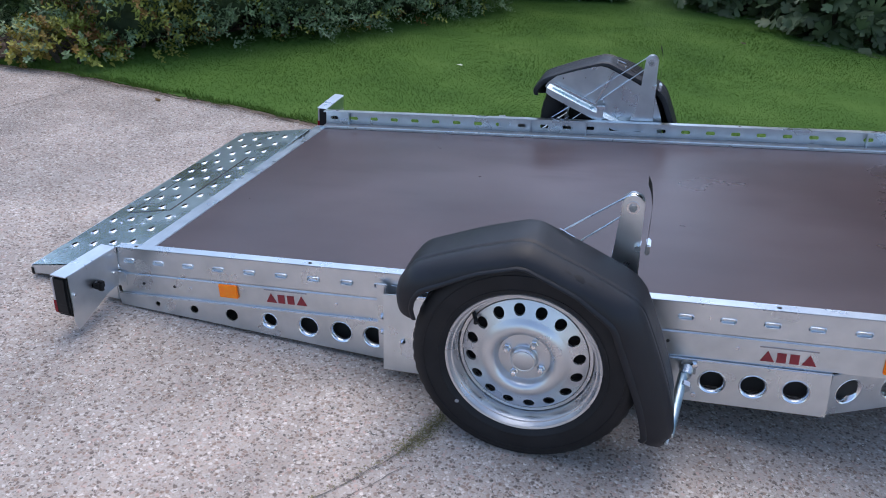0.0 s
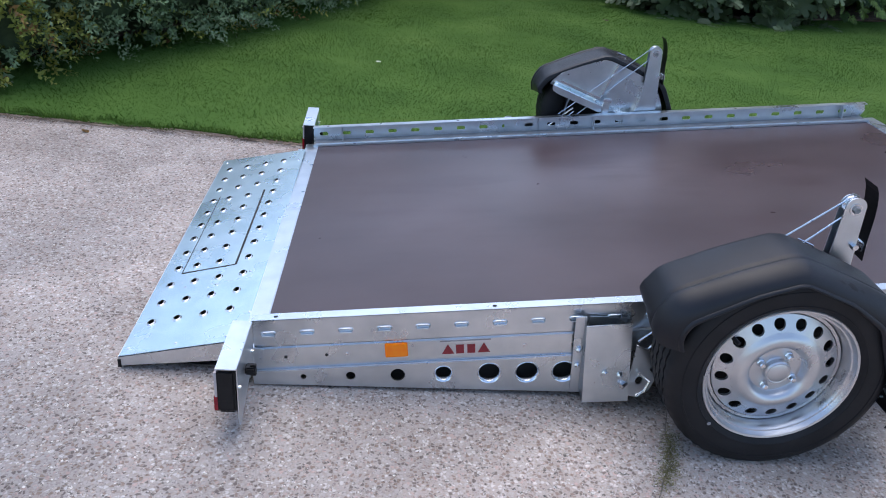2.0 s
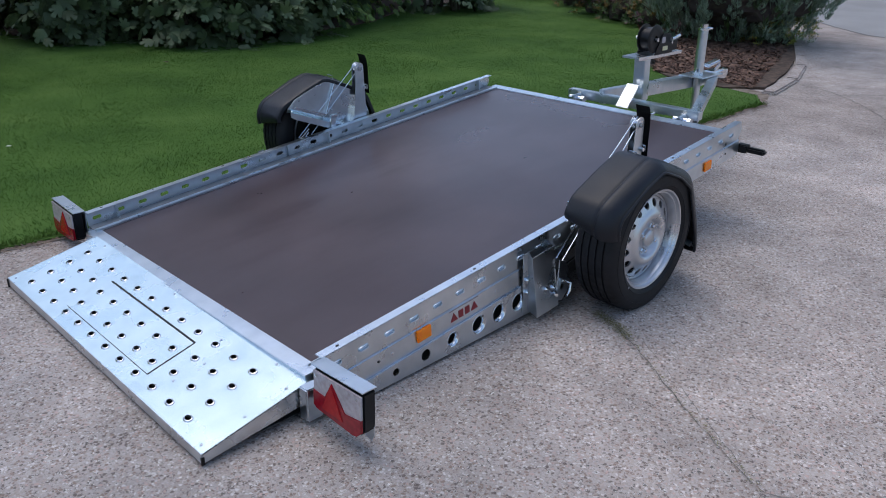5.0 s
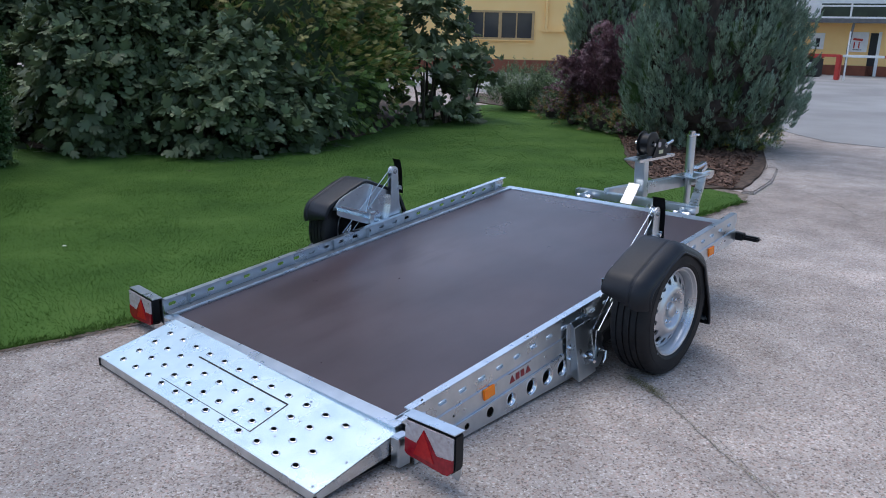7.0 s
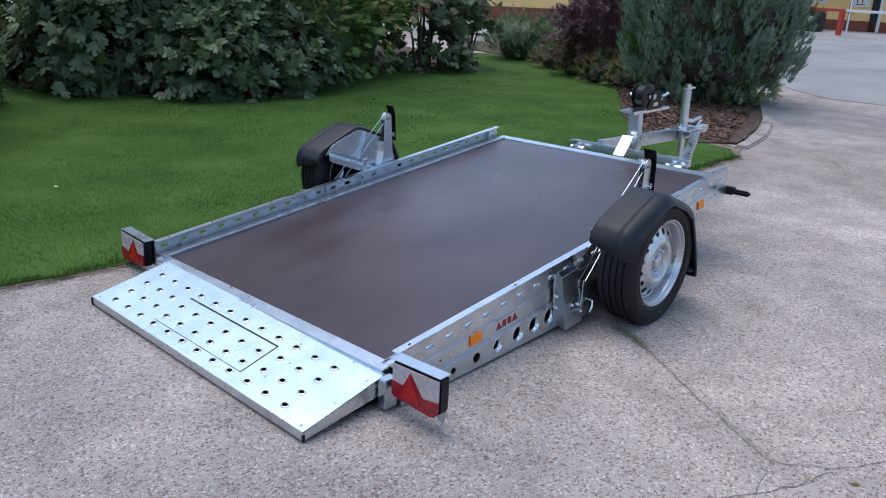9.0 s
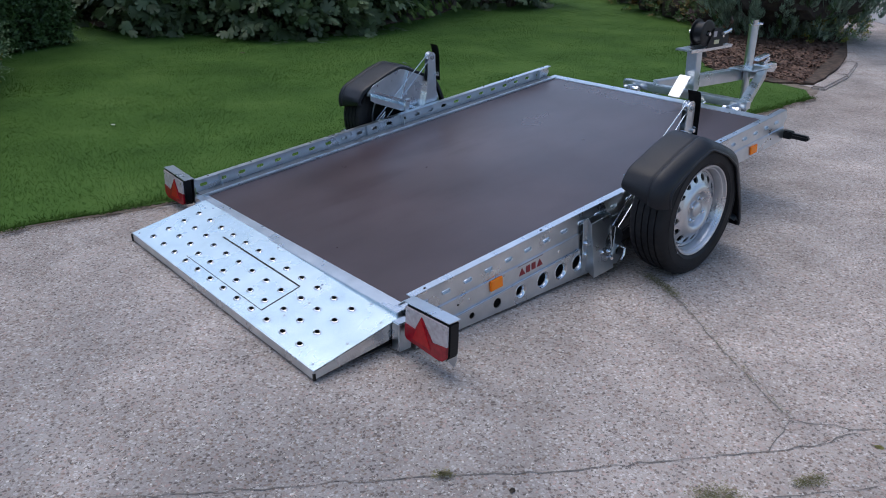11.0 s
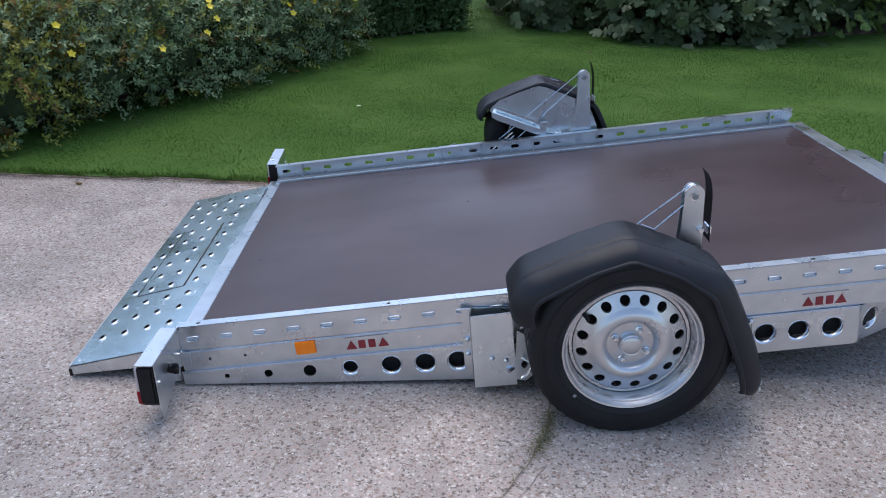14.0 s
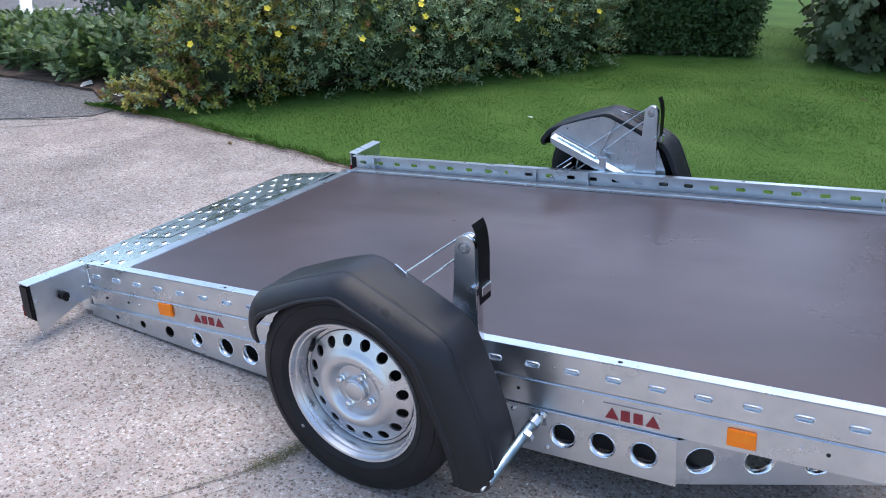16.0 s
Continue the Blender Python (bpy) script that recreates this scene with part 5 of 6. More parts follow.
for i, (x, y) in enumerate(line):
    bl = [(x, y, 0.40, 0.60, 0.60, 0.60), (x - 0.5, y + 0.35, 0.5, 0.65, 0.65, 0.72)] if i else [(x, y, 0.36, 0.50, 0.50, 0.52), (x - 0.22, y + 0.42, 0.48, 0.5, 0.5, 0.62)]
    mats = ((hyp_leaf, 0.84, None), (hyp_young, 0.12, None), (rust_leaf, 0.04, None)) if i else ((hyp_leaf, 0.36, None), (hyp_young, 0.52, None), (rust_leaf, 0.12, None))
    s = shrub("flowering_shrub", "grey-green shrub with small leaves and a few yellow flowers" if i else "small-leaved shrub turning yellow and rust, with yellow flowers", "shrub", bl, 2650 if i else 2500, 14, 0.18, 0.043, SMALL,
              mats, 20 + i, group="shrubs along the lawn", inner=inner_mat)
    pos, out, rng = shoots(bl, 60, 90 + i, 0.02)
    for p, o in zip(pos, out):
        if p[2] < 0.45 or rng.random() < 0.35:
            continue
        u = (Vector(o) + Vector((0.0, -0.5, 0.6))).normalized()
        fl = new("flower", flower_mesh)
        fl.parent = s
        fl.matrix_local = Matrix.LocRotScale(Vector(p) + Vector(o) * 0.10, u.to_track_quat("Z", "Y"), None)

# clipped dark hedge at the lawn's end
def clipped_hedge(a, b, depth, h, seed):
    """A box hedge with its front from a to b: a lumpy body and a dense skin of small leaves."""
    a, b = Vector((*a, 0)), Vector((*b, 0))
    d = (b - a).normalized()
    n = d.cross(Vector((0, 0, 1)))
    ln = (b - a).length
    root = empty("clipped_hedge", "dark green clipped hedge with small leaves", "hedge")
    rng = np.random.default_rng(seed)
    faces = ((ln, h, lambda p, q: a + d * p + Vector((0, 0, q)), n), (depth, h, lambda p, q: b - n * p + Vector((0, 0, q)), d), (ln, depth, lambda p, q: a + d * p - n * q + Vector((0, 0, h)), Vector((0, 0, 1))))
    pos, out = [], []
    for w, t, at, o in faces:
        for _ in range(int(w * t * 1250)):
            q = at(rng.uniform(0, w), rng.uniform(0.03, t))
            k = 0.10 * noise.noise(q * 2.2) + 0.05 * noise.noise(q * 6.0) - 0.10 * rng.random() ** 2
            pos.append(q + o * k)
            out.append(o)
    p, al, nn, sz = leafy_shoots(np.array(pos), np.array(out), rng, 7, 0.12, 0.048, 0.1, 0.35, 0.95)
    leaf_mesh("foliage", *TINY, p, al, nn, sz, hedge_leaf, root)
    # solid body in the darkened inner colour, for the shaded depth behind the leaves
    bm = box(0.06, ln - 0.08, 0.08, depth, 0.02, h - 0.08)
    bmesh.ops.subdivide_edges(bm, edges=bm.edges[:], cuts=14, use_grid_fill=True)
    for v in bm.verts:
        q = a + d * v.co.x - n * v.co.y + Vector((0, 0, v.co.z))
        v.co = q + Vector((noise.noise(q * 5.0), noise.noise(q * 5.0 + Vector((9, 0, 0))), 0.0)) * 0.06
    part("shaded_inner_body", bm, inner_mat, root)
    for k in range(6):
        q = a + d * (0.15 + (ln - 0.3) * k / 5) - n * 0.4
        part("stem", rod([q - Vector((0, 0, 0.02)), q + Vector((0.03, 0.02, 0.5)), q + Vector((0.0, 0.06, 1.0))], [0.03, 0.022, 0.01], 6), bark, root)


clipped_hedge((-1.45, 6.1), (0.28, 6.98), 1.7, 1.75, 41)

# dark and low plants by the road
shrub("juniper", "low feathery green juniper by the driveway edge", "shrub", [(-4.5, 2.95, 0.05, 0.75, 0.42, 0.20), (-5.3, 3.15, 0.05, 0.7, 0.45, 0.20), (-3.85, 2.95, 0.08, 0.45, 0.35, 0.30)], 520, 6, 0.20, 0.14, FAN, ((hedge_leaf, 0.45, None), (thuja_leaf, 0.30, None), (hyp_leaf, 0.25, None)), 51, upward=0.8, inner=inner_mat)
shrub("round_bush", "dark green rounded bush behind the shrubs", "shrub", [(-5.45, 4.6, 0.7, 0.75, 0.75, 1.0), (-4.55, 5.0, 0.8, 0.9, 0.8, 1.1)], 4600, 12, 0.1, 0.045, TINY, ((hedge_leaf, 1.0, None),), 52, inner=inner_mat)
shrub("low_plant", "low rust and green plant at the driveway corner", "plant", [(-3.12, 2.32, 0.04, 0.26, 0.20, 0.14), (-2.85, 2.4, 0.05, 0.3, 0.2, 0.22)], 240, 10, 0.10, 0.04, OVAL, ((rust_leaf, 0.25, None), (hyp_young, 0.5, None), (hyp_leaf, 0.25, None)), 53)

# figs
figs = [((1.85, 9.2), 0.9, 1.3), ((1.95, 7.85), 0.92, 1.35), ((2.75, 6.75), 0.65, 0.75), ((6.82, 7.35), 0.50, 1.15)]
for i, ((x, y), r, h) in enumerate(figs):
    bl = [(x, y, h * 0.85, r, r * 0.9, h), (x + 0.5, y - 0.35, h * 0.45, r * 0.75, r * 0.7, h * 0.6), (x - 0.45, y - 0.3, h * 0.5, r * 0.7, r * 0.7, h * 0.65), (x, y - 0.45, 0.2, r * 0.95, r * 0.5, 0.32)]
    shrub("fig_shrub", "large fig shrub with broad lobed dark green leaves", "shrub", bl, int((1150 if i < 3 else 700) * r * r), 6, 0.30, 0.22, FIG, ((fig_leaf, 1.0, None),), 60 + i, upward=0.25, droop=0.5, group="figs behind the lawn", stem_r=0.03)

# thuja behind the figs
high = lambda p: p[:, 2] > 0.85 + 0.5 * np.sin(p[:, 0] * 5.1) * np.cos(p[:, 1] * 4.3)
for i, (x, y, r, h) in enumerate(((3.75, 7.15, 0.95, 3.4), (4.75, 7.6, 0.95, 3.4), (2.9, 8.3, 1.0, 5.2), (5.9, 9.0, 1.1, 5.4), (2.5, 10.4, 1.2, 5.6), (6.5, 10.6, 1.2, 5.8), (-2.2, 9.4, 1.3, 3.0), (-3.9, 8.0, 1.4, 2.8))):
    bl = [(x, y, h * 0.42, r, r, h * 0.5), (x + 0.2, y - 0.2, h * 0.2, r * 1.05, r * 1.05, h * 0.28)]
    near = i < 2
    if near:
        bl.append((x, y + 0.2, h * 0.95, r * 0.85, r * 0.85, h * 0.45))
    conifer("thuja", "tall thuja with golden-tipped green sprays" if near else "tall green thuja behind the figs", bl, 6500 if near else 1600, 0.15 if near else 0.25,
            ((gold_leaf, 0.42, high), (thuja_leaf, 0.48, None), (hedge_leaf, 0.10, None)) if near else ((thuja_leaf, 0.6, None), (hedge_leaf, 0.4, None)), 80 + i, -0.1, 0.8, 0.6, 0.36, 2.6, "thujas", fill=0.7, tmpl=FAN if near else SPRAYS)

# blue cypress by the drive, and the beds' other shrubs
bl = [(7.54, 2.97, 2.0, 0.94, 0.94, 2.2), (7.54, 2.97, 0.62, 1.04, 1.04, 0.58), (7.54, 2.97, 1.15, 1.08, 1.08, 0.95)]
conifer("cypress", "dense blue-green conical cypress beside the driveway", bl, 2600, 0.135, ((blue_leaf, 0.92, None), (hedge_leaf, 0.08, None)), 101, 0.95, 0.48, 0.0, 0.28, 3.6, fill=0.82, depth=0.16, tmpl=PLUMES, tall=1.8, plume=14, inner=shaded_brown_twigs)
shrub("low_shrub", "low green shrub under the cypress", "shrub", [(7.75, 2.45, 0.12, 0.55, 0.35, 0.32)], 420, 12, 0.14, 0.04, SMALL, ((hyp_leaf, 0.6, None), (hyp_young, 0.4, None)), 102)


def barberry(x, y, seed):
    """Arching branches from one foot, each clothed in small leaves that lie in layers."""
    root = empty("barberry", "purple-leaved barberry with arching layered branches", "shrub", m=pose(x, y, 0))
    rng = np.random.default_rng(seed)
    pos, along, nor = [], [], []
    for k in range(195):
        a = rng.uniform(0, math.tau)
        reach, high, foot = rng.uniform(0.25, 0.70), rng.uniform(0.22, 1.0), rng.uniform(0.02, 0.38)
        # the shrub stands taller on its south side
        lean = 0.5 + 0.5 * math.cos(a + 1.2)
        high = high * (1.15 + 0.80 * lean)
        e, g = np.array([math.cos(a), math.sin(a), 0.0]), np.array([-math.sin(a), math.cos(a), 0.0])
        bend, sway = rng.uniform(0.52, 0.78), rng.normal(scale=0.25)

        def at(t):
            return e * (foot + reach * t) + g * sway * reach * t * t + np.array([0, 0, high * math.sin(math.pi * bend * t) / math.sin(math.pi * min(bend, 0.5))])

        if k % 3 == 0:
            part("branch", rod([Vector(at(t)) for t in (0, 0.25, 0.5, 0.75, 0.95)], [0.009, 0.007, 0.006, 0.004, 0.002], 5), bark, root)
        for _ in range(230):
            t = 0.22 + 0.78 * rng.random() ** 0.8
            d = at(t) - at(t - 0.02)
            d /= np.linalg.norm(d)
            s = rng.normal(size=3) * np.array([1, 1, 0.45])
            pos.append(at(t) + s * 0.040 * (1.25 - 0.8 * t))
            along.append(d * 0.9 + s * 0.55)
            nor.append(np.array([0, 0, 1.0]) + rng.normal(scale=0.35, size=3))
    pos, along, nor = np.array(pos), np.array(along), np.array(nor)
    pick = rng.random(len(pos))
    low = (pos[:, 2] < 0.55) & (pick < 0.45)
    for mat, sel in ((purple_leaf, ~low), (hedge_leaf, low & (pick < 0.22)), (rust_leaf, low & (pick >= 0.22))):
        leaf_mesh("foliage", *OVAL, pos[sel], along[sel], nor[sel], rng.uniform(0.025, 0.048, sel.sum()), mat, root)


barberry(8.5, 5.12, 103)
shrub("green_shrub", "loose green shrub in the bed", "shrub", [(9.55, 7.6, 0.22, 0.62, 0.5, 0.42), (9.95, 6.9, 0.25, 0.5, 0.5, 0.42)], 1100, 16, 0.34, 0.050, SMALL, ((hyp_leaf, 0.55, None), (hedge_leaf, 0.45, None)), 104, upward=1.0, lump=0.5, inner=inner_mat)
shrub("low_plant", "low dark green plant under the barberry", "plant", [(9.0, 6.3, 0.1, 0.5, 0.35, 0.3), (8.4, 5.45, 0.1, 0.4, 0.35, 0.28), (8.0, 4.75, 0.12, 0.4, 0.4, 0.34), (7.75, 4.2, 0.1, 0.35, 0.3, 0.26)], 900, 12, 0.16, 0.05, SMALL, ((hedge_leaf, 0.62, None), (rust_leaf, 0.2, None), (purple_leaf, 0.18, None)), 106, inner=shaded_brown_twigs)
wf = empty("white_flowers", "low plant with a few small white flowers", "plant", m=pose(9.05, 6.0, 0))
rs = random.Random(7)
for k in range(9):
    q = Vector((rs.uniform(-0.22, 0.22), rs.uniform(-0.12, 0.12), rs.uniform(0.34, 0.56)))
    part("stem", rod([Vector((q.x * 0.4, q.y * 0.4, -0.01)), q], [0.004, 0.003], 5), bark, wf)
    bm = bmesh.new()
    for i in range(6):
        t = i * math.tau / 6 + k
        e, f = Vector((math.cos(t), math.sin(t), 0.3)), Vector((-math.sin(t), math.cos(t), 0))
        bm.faces.new([bm.verts.new(q + v) for v in (Vector(), e * 0.022 + f * 0.016, e * 0.045, e * 0.022 - f * 0.016)])
    part("flower", bm, white_paint, wf, "small white flower")
conifer("cypress", "blue-green cypress behind the barberry", [(11.9, 7.25, 1.4, 0.72, 0.72, 1.7), (11.9, 7.25, 2.4, 0.46, 0.46, 2.1)], 1150, 0.18, ((blue_leaf, 0.92, None), (hedge_leaf, 0.08, None)), 105, 0.95, 0.42, 0.0, 0.2, 3.4, tmpl=PLUMES, tall=2.2, plume=10, inner=shaded_brown_twigs)

# beds
sheet("planting_bed", [(4.9, 1.36), (5.6, 1.48), (6.35, 1.70), (7.4, 2.05), (8.6, 2.5), (12, 5.5), (12, 11), (10.2, 9.6), (9.81, 8.1), (9.25, 6.82), (8.87, 6.08), (8.32, 5.18), (7.69, 4.36), (6.59, 3.63), (5.63, 3.05), (4.94, 2.5), (4.66, 2.16), (4.62, 1.6)], 0.022, soil, "brown mulch planting bed", "planting bed", rough_edge=0.03)
sheet("planting_bed", [(-3.25, 2.2), (-2.98, 2.6), (-2.38, 3.7), (-1.75, 4.85), (-1.25, 6.2), (0.15, 7.1), (0.0, 8.8), (-0.4, 12), (-6.5, 12), (-4.6, 5.6), (-5.95, 3.85), (-7.1, 2.42), (-4.76, 2.42), (-3.8, 2.44)], 0.028, soil, "dark soil bed under the shrubs", "planting bed", rough_edge=0.04)
sheet("planting_bed", [(0.9, 7.9), (2.0, 6.8), (2.9, 6.1), (4.8, 6.6), (6.2, 7.4), (8.8, 7.9), (9.4, 13), (1.2, 13)], 0.028, soil, "dark soil bed under the fig shrubs", "planting bed", rough_edge=0.04)

# bark chips on the bed
rng = np.random.default_rng(8)
n = 13000
t = rng.random((n, 2))
pos = np.c_[4.80 + 3.7 * t[:, 0] ** 1.2, np.zeros(n), np.full(n, 0.024)]
pos[:, 1] = 1.40 + 0.29 * (pos[:, 0] - 4.75) + (0.95 + 0.40 * (pos[:, 0] - 4.75)) * t[:, 1]
chip = material("bark chips", 0.9, 0.0, ((0.06, 0.032, 0.022), (0.12, 0.066, 0.045), (0.21, 0.13, 0.095)), 6, 4, island=0.45)
tagged(leaf_mesh("bark_mulch", [(-0.25, -0.5, 0), (0.25, -0.45, 0.05), (0.2, 0.5, 0), (-0.22, 0.45, 0.06)], [(0, 1, 2, 3)], pos, np.c_[rng.normal(size=(n, 2)), rng.normal(scale=0.25, size=n)],
                 np.c_[rng.normal(scale=0.35, size=(n, 2)), np.ones(n)], rng.uniform(0.018, 0.055, n), chip, None), "reddish brown bark chips on the bed", "mulch", "", "stuff")

# kerb of the bed
KERB = [(4.72, 1.24), (5.5, 1.36), (6.3, 1.6), (6.9, 1.85), (7.6, 2.15), (8.6, 2.55)]
for a, b in zip(KERB, KERB[1:]):
    tagged(part("kerb", bar((*a, -0.018), (*b, -0.018), 0.12, 0.10, 0.015), concrete), "low worn concrete edging of the bed", "kerb", "", "structure")

# paving further off
sheet("road", [(9.5, -60), (120, -60), (120, 60), (12.5, 60), (12.5, 5.0), (10.0, 2.6), (9.5, 2.0)], 0.006, far_paving, "grey worn paved yard", "road", thick=0.004)
sheet("road", [(-3.61, 1.60), (-3.2, 1.96), (-3.2, 2.4), (-4.0, 6.0), (-6.0, 14), (-60, 40), (-60, -40), (-8, -4.5)], 0.006, asphalt, "dark grey asphalt road beside the driveway", "road", thick=0.004)

# ---------------------------------------------------------------- buildings
def building(name, label, a, b, h, depth, plinth, wall_mat=yellow_wall):
    """A wall from a to b with a plinth, facing the camera's side; returns the thing and its wall-plane frame."""
    a, b = Vector((*a, 0)), Vector((*b, 0))
    d = (b - a).normalized()
    n = d.cross(Vector((0, 0, 1))).normalized()
    m = Matrix((d, -n, Vector((0, 0, 1)))).transposed().to_4x4()
    m.translation = a
    root = empty(name, label, "building")
    ln = (b - a).length
    part("wall", box(0, ln, 0.0, depth, plinth, h), wall_mat, root, m=m)
    part("plinth", box(0, ln, -0.03, depth, -0.05, plinth), brick_base, root, "brown plinth", m=m)
    return root, m, ln


def window(root, m, x0, x1, z0, z1, panes):
    """A strip window: an outer frame, a wide mullion in the middle, and thin ones between the panes."""
    w = part("window", box(x0, x1, -0.012, 0.02, z0, z1), window_dark, root, "grey window in a tan frame", m=m)
    for k in range(panes + 1):
        x = x0 + (x1 - x0) * k / panes
        h = 0.06 if 2 * k == panes else 0.045 if k in (0, panes) else 0.022
        part("mullion" if 0 < k < panes else "window_frame", box(x - h, x + h, -0.05 - 0.01 * (h > 0.05), 0.0, z0, z1), frame_brown, w, m=m)
    for z in (z0, z1):
        part("window_frame", box(x0 - 0.045, x1 + 0.045, -0.055, 0.0, z - 0.035, z + 0.035), frame_brown, w, m=m)
    part("window_sill", box(x0 - 0.08, x1 + 0.08, -0.12, 0.0, z0 - 0.075, z0 - 0.036), yellow_wall, w, m=m)


root, m, ln = building("yellow_house", "yellow rendered house with brown plinth and dark windows", (15.5, 23.8), (24.6, 12.3), 5.0, 6.0, 0.48)
window(root, m, 7.28, 9.68, 1.22, 2.17, 4)
window(root, m, 2.2, 4.6, 1.22, 2.17, 4)
part("ledge", box(10.0, 12.2, -0.10, 0.0, 1.50, 1.58), yellow_wall, root, m=m)
part("pipe", rod([m @ Vector((10.15, -0.07, 1.5)), m @ Vector((10.15, -0.07, 4.9))], 0.05, 10), yellow_wall, root)
part("roof", box(-0.4, ln + 0.4, -0.5, 6.5, 5.0, 5.2), roof_mat, root, m=m)

root, m, ln = building("gate_house", "yellow gatehouse with brown plinth, open door and flat roof", (32.6, 14.0), (35.4, 4.0), 2.15, 6.0, 0.42)
part("roof", box(-0.5, ln + 0.5, -1.0, 6.5, 2.15, 2.30), roof_mat, root, m=m)
part("roof_edge", box(-0.5, ln + 0.5, -1.04, -1.0, 2.12, 2.22), roof_mat, root, "dark sheet-metal roof edge", m=m)
part("post", rod([m @ Vector((5.22, -0.95, -0.02)), m @ Vector((5.22, -0.95, 1.1)), m @ Vector((5.3, -0.95, 2.15))], 0.05, 10), roof_mat, root, "thin dark canopy post")
for z0, z1 in ((2.30, 2.37), (2.76, 2.82)):
    part("balcony_rail", box(-0.5, ln + 0.5, -1.0, -0.94, z0, z1), white_paint, root, m=m)
for k in range(8):
    x = 1.35 * k - 0.3
    part("balcony_post", box(x, x + 0.07, -0.98, -0.92, 2.37, 3.1), white_paint, root, m=m)
    if k % 3 == 0:
        part("balcony_brace", bar(m @ Vector((x + 0.05, -0.99, 2.38)), m @ Vector((x + 0.32, -0.99, 2.78)), 0.06, 0.06), white_paint, root)
part("balcony_panel", box(2.6, 3.75, -0.90, -0.86, 2.40, 3.4), white_paint, root, "white sheet panel on the balcony", m=m)
part("upper_window", box(3.9, ln - 0.2, 1.96, 2.0, 2.42, 3.0), dark_green, root, "dark window band behind the balcony", m=m)
part("upper_wall", box(0.5, ln, 2.0, 6.0, 2.32, 5.2), white_paint, root, m=m)
dr = part("door", box(5.99, 6.28, -0.03, 0.05, 0.0, 1.75), dark_hole, root, "dark open doorway", m=m)
part("door_frame", box(6.28, 6.40, -0.05, 0.05, 0.0, 1.8), white_paint, dr, m=m)
sg = part("notice_board", box(5.27, 5.92, -0.06, -0.02, 0.98, 1.78), white_paint, root, "white notice board with red drawing", m=m)
part("red_drawing", bar(m @ Vector((5.36, -0.063, 1.50)), m @ Vector((5.72, -0.063, 1.46)), 0.06, 0.09), red_paint, sg)
part("red_drawing", box(5.40, 5.45, -0.066, -0.061, 1.12, 1.38), red_paint, sg, m=m)
part("red_drawing", box(5.58, 5.63, -0.066, -0.061, 1.12, 1.38), red_paint, sg, m=m)
part("dark_drawing", box(5.38, 5.72, -0.066, -0.061, 1.05, 1.08), dark_hole, sg, m=m)
nb = part("notice_board", box(3.75, 4.27, -0.06, -0.02, 1.05, 1.72), white_paint, root, "white notice board", m=m)
part("dark_drawing", box(3.95, 4.10, -0.066, -0.061, 1.15, 1.5), dark_hole, nb, m=m)

br = empty("barrier", "red and white road barrier with a red post", "barrier")
part("post", box(29.0, 29.2, 7.72, 7.90, 0.0, 0.92, 0.03), red_paint, br)
part("guide_post", box(29.16, 29.21, 7.56, 7.61, 0.0, 1.75, 0.01), white_paint, br, "white guide post")
part("drive_box", box(28.95, 29.25, 8.95, 9.4, 0.72, 1.02, 0.06), red_paint, br)
part("arm", bar((29.05, 8.9, 0.88), (29.1, 7.78, 0.88), 0.10, 0.10, 0.01), red_paint, br)
for k, mt in enumerate((white_paint, red_paint, white_paint, red_paint)):
    part("arm", bar((29.1 + 0.35 * k, 7.7 - 1.3 * k, 0.88), (29.45 + 0.35 * k, 6.4 - 1.3 * k, 0.88), 0.09, 0.09, 0.01), mt, br)
bn = empty("waste_bin", "dark grey waste bin with a red lid", "bin")
part("body", box(30.6, 31.4, 9.05, 9.65, 0.0, 0.75, 0.05), dark_hole, bn)
part("lid", box(30.55, 31.45, 9.0, 9.7, 0.75, 0.9, 0.05), red_paint, bn)
part("sticker", box(30.594, 30.599, 9.25, 9.45, 0.40, 0.58), white_paint, bn, "white sticker")

# painted parking lines and kerb stones by the road
tagged(part("road_marking", bar((-6.63, 3.87, 0.010), (-9.3, 5.70, 0.010), 0.15, 0.005), white_paint), "white painted parking line", "road marking", "", "structure")
tagged(part("road_marking", bar((-8.35, 5.03, 0.010), (-7.0, 6.05, 0.010), 0.06, 0.005), white_paint), "thin white painted line", "road marking", "", "structure")
for a, b in (((-7.3, 2.38), (-6.72, 3.08)), ((-6.70, 3.10), (-6.12, 3.80)), ((-6.10, 3.82), (-5.5, 4.55))):
    tagged(part("kerb", bar((*a, 0.05), (*b, 0.05), 0.22, 0.11, 0.012), far_paving), "pale concrete kerb stone", "kerb", "", "structure")



# ---------------------------------------------------------------- joints, moss and litter on the driveway
def crack(points, width, seed, label="dark joint in the concrete"):
    rng = random.Random(seed)
    bm = bmesh.new()
    pts = []
    for a, b in zip(points, points[1:]):
        a, b = Vector(a), Vector(b)
        k = max(2, int((b - a).length / 0.035))
        for i in range(k):
            pts.append(a.lerp(b, i / k) + Vector((rng.uniform(-1, 1), rng.uniform(-1, 1))) * 0.007)
    rows = []
    for i, p in enumerate(pts):
        d = (pts[min(i + 1, len(pts) - 1)] - pts[max(i - 1, 0)]).normalized()
        n = Vector((-d.y, d.x)) * width * rng.uniform(0.3, 1.2)
        rows.append((bm.verts.new((*(p + n), 0.0025)), bm.verts.new((*(p - n), 0.0025))))
    for q, w in zip(rows, rows[1:]):
        bm.faces.new((q[0], q[1], w[1], w[0]))
    return tagged(part("joint", bm, crack_mat), label, "joint", "", "structure")


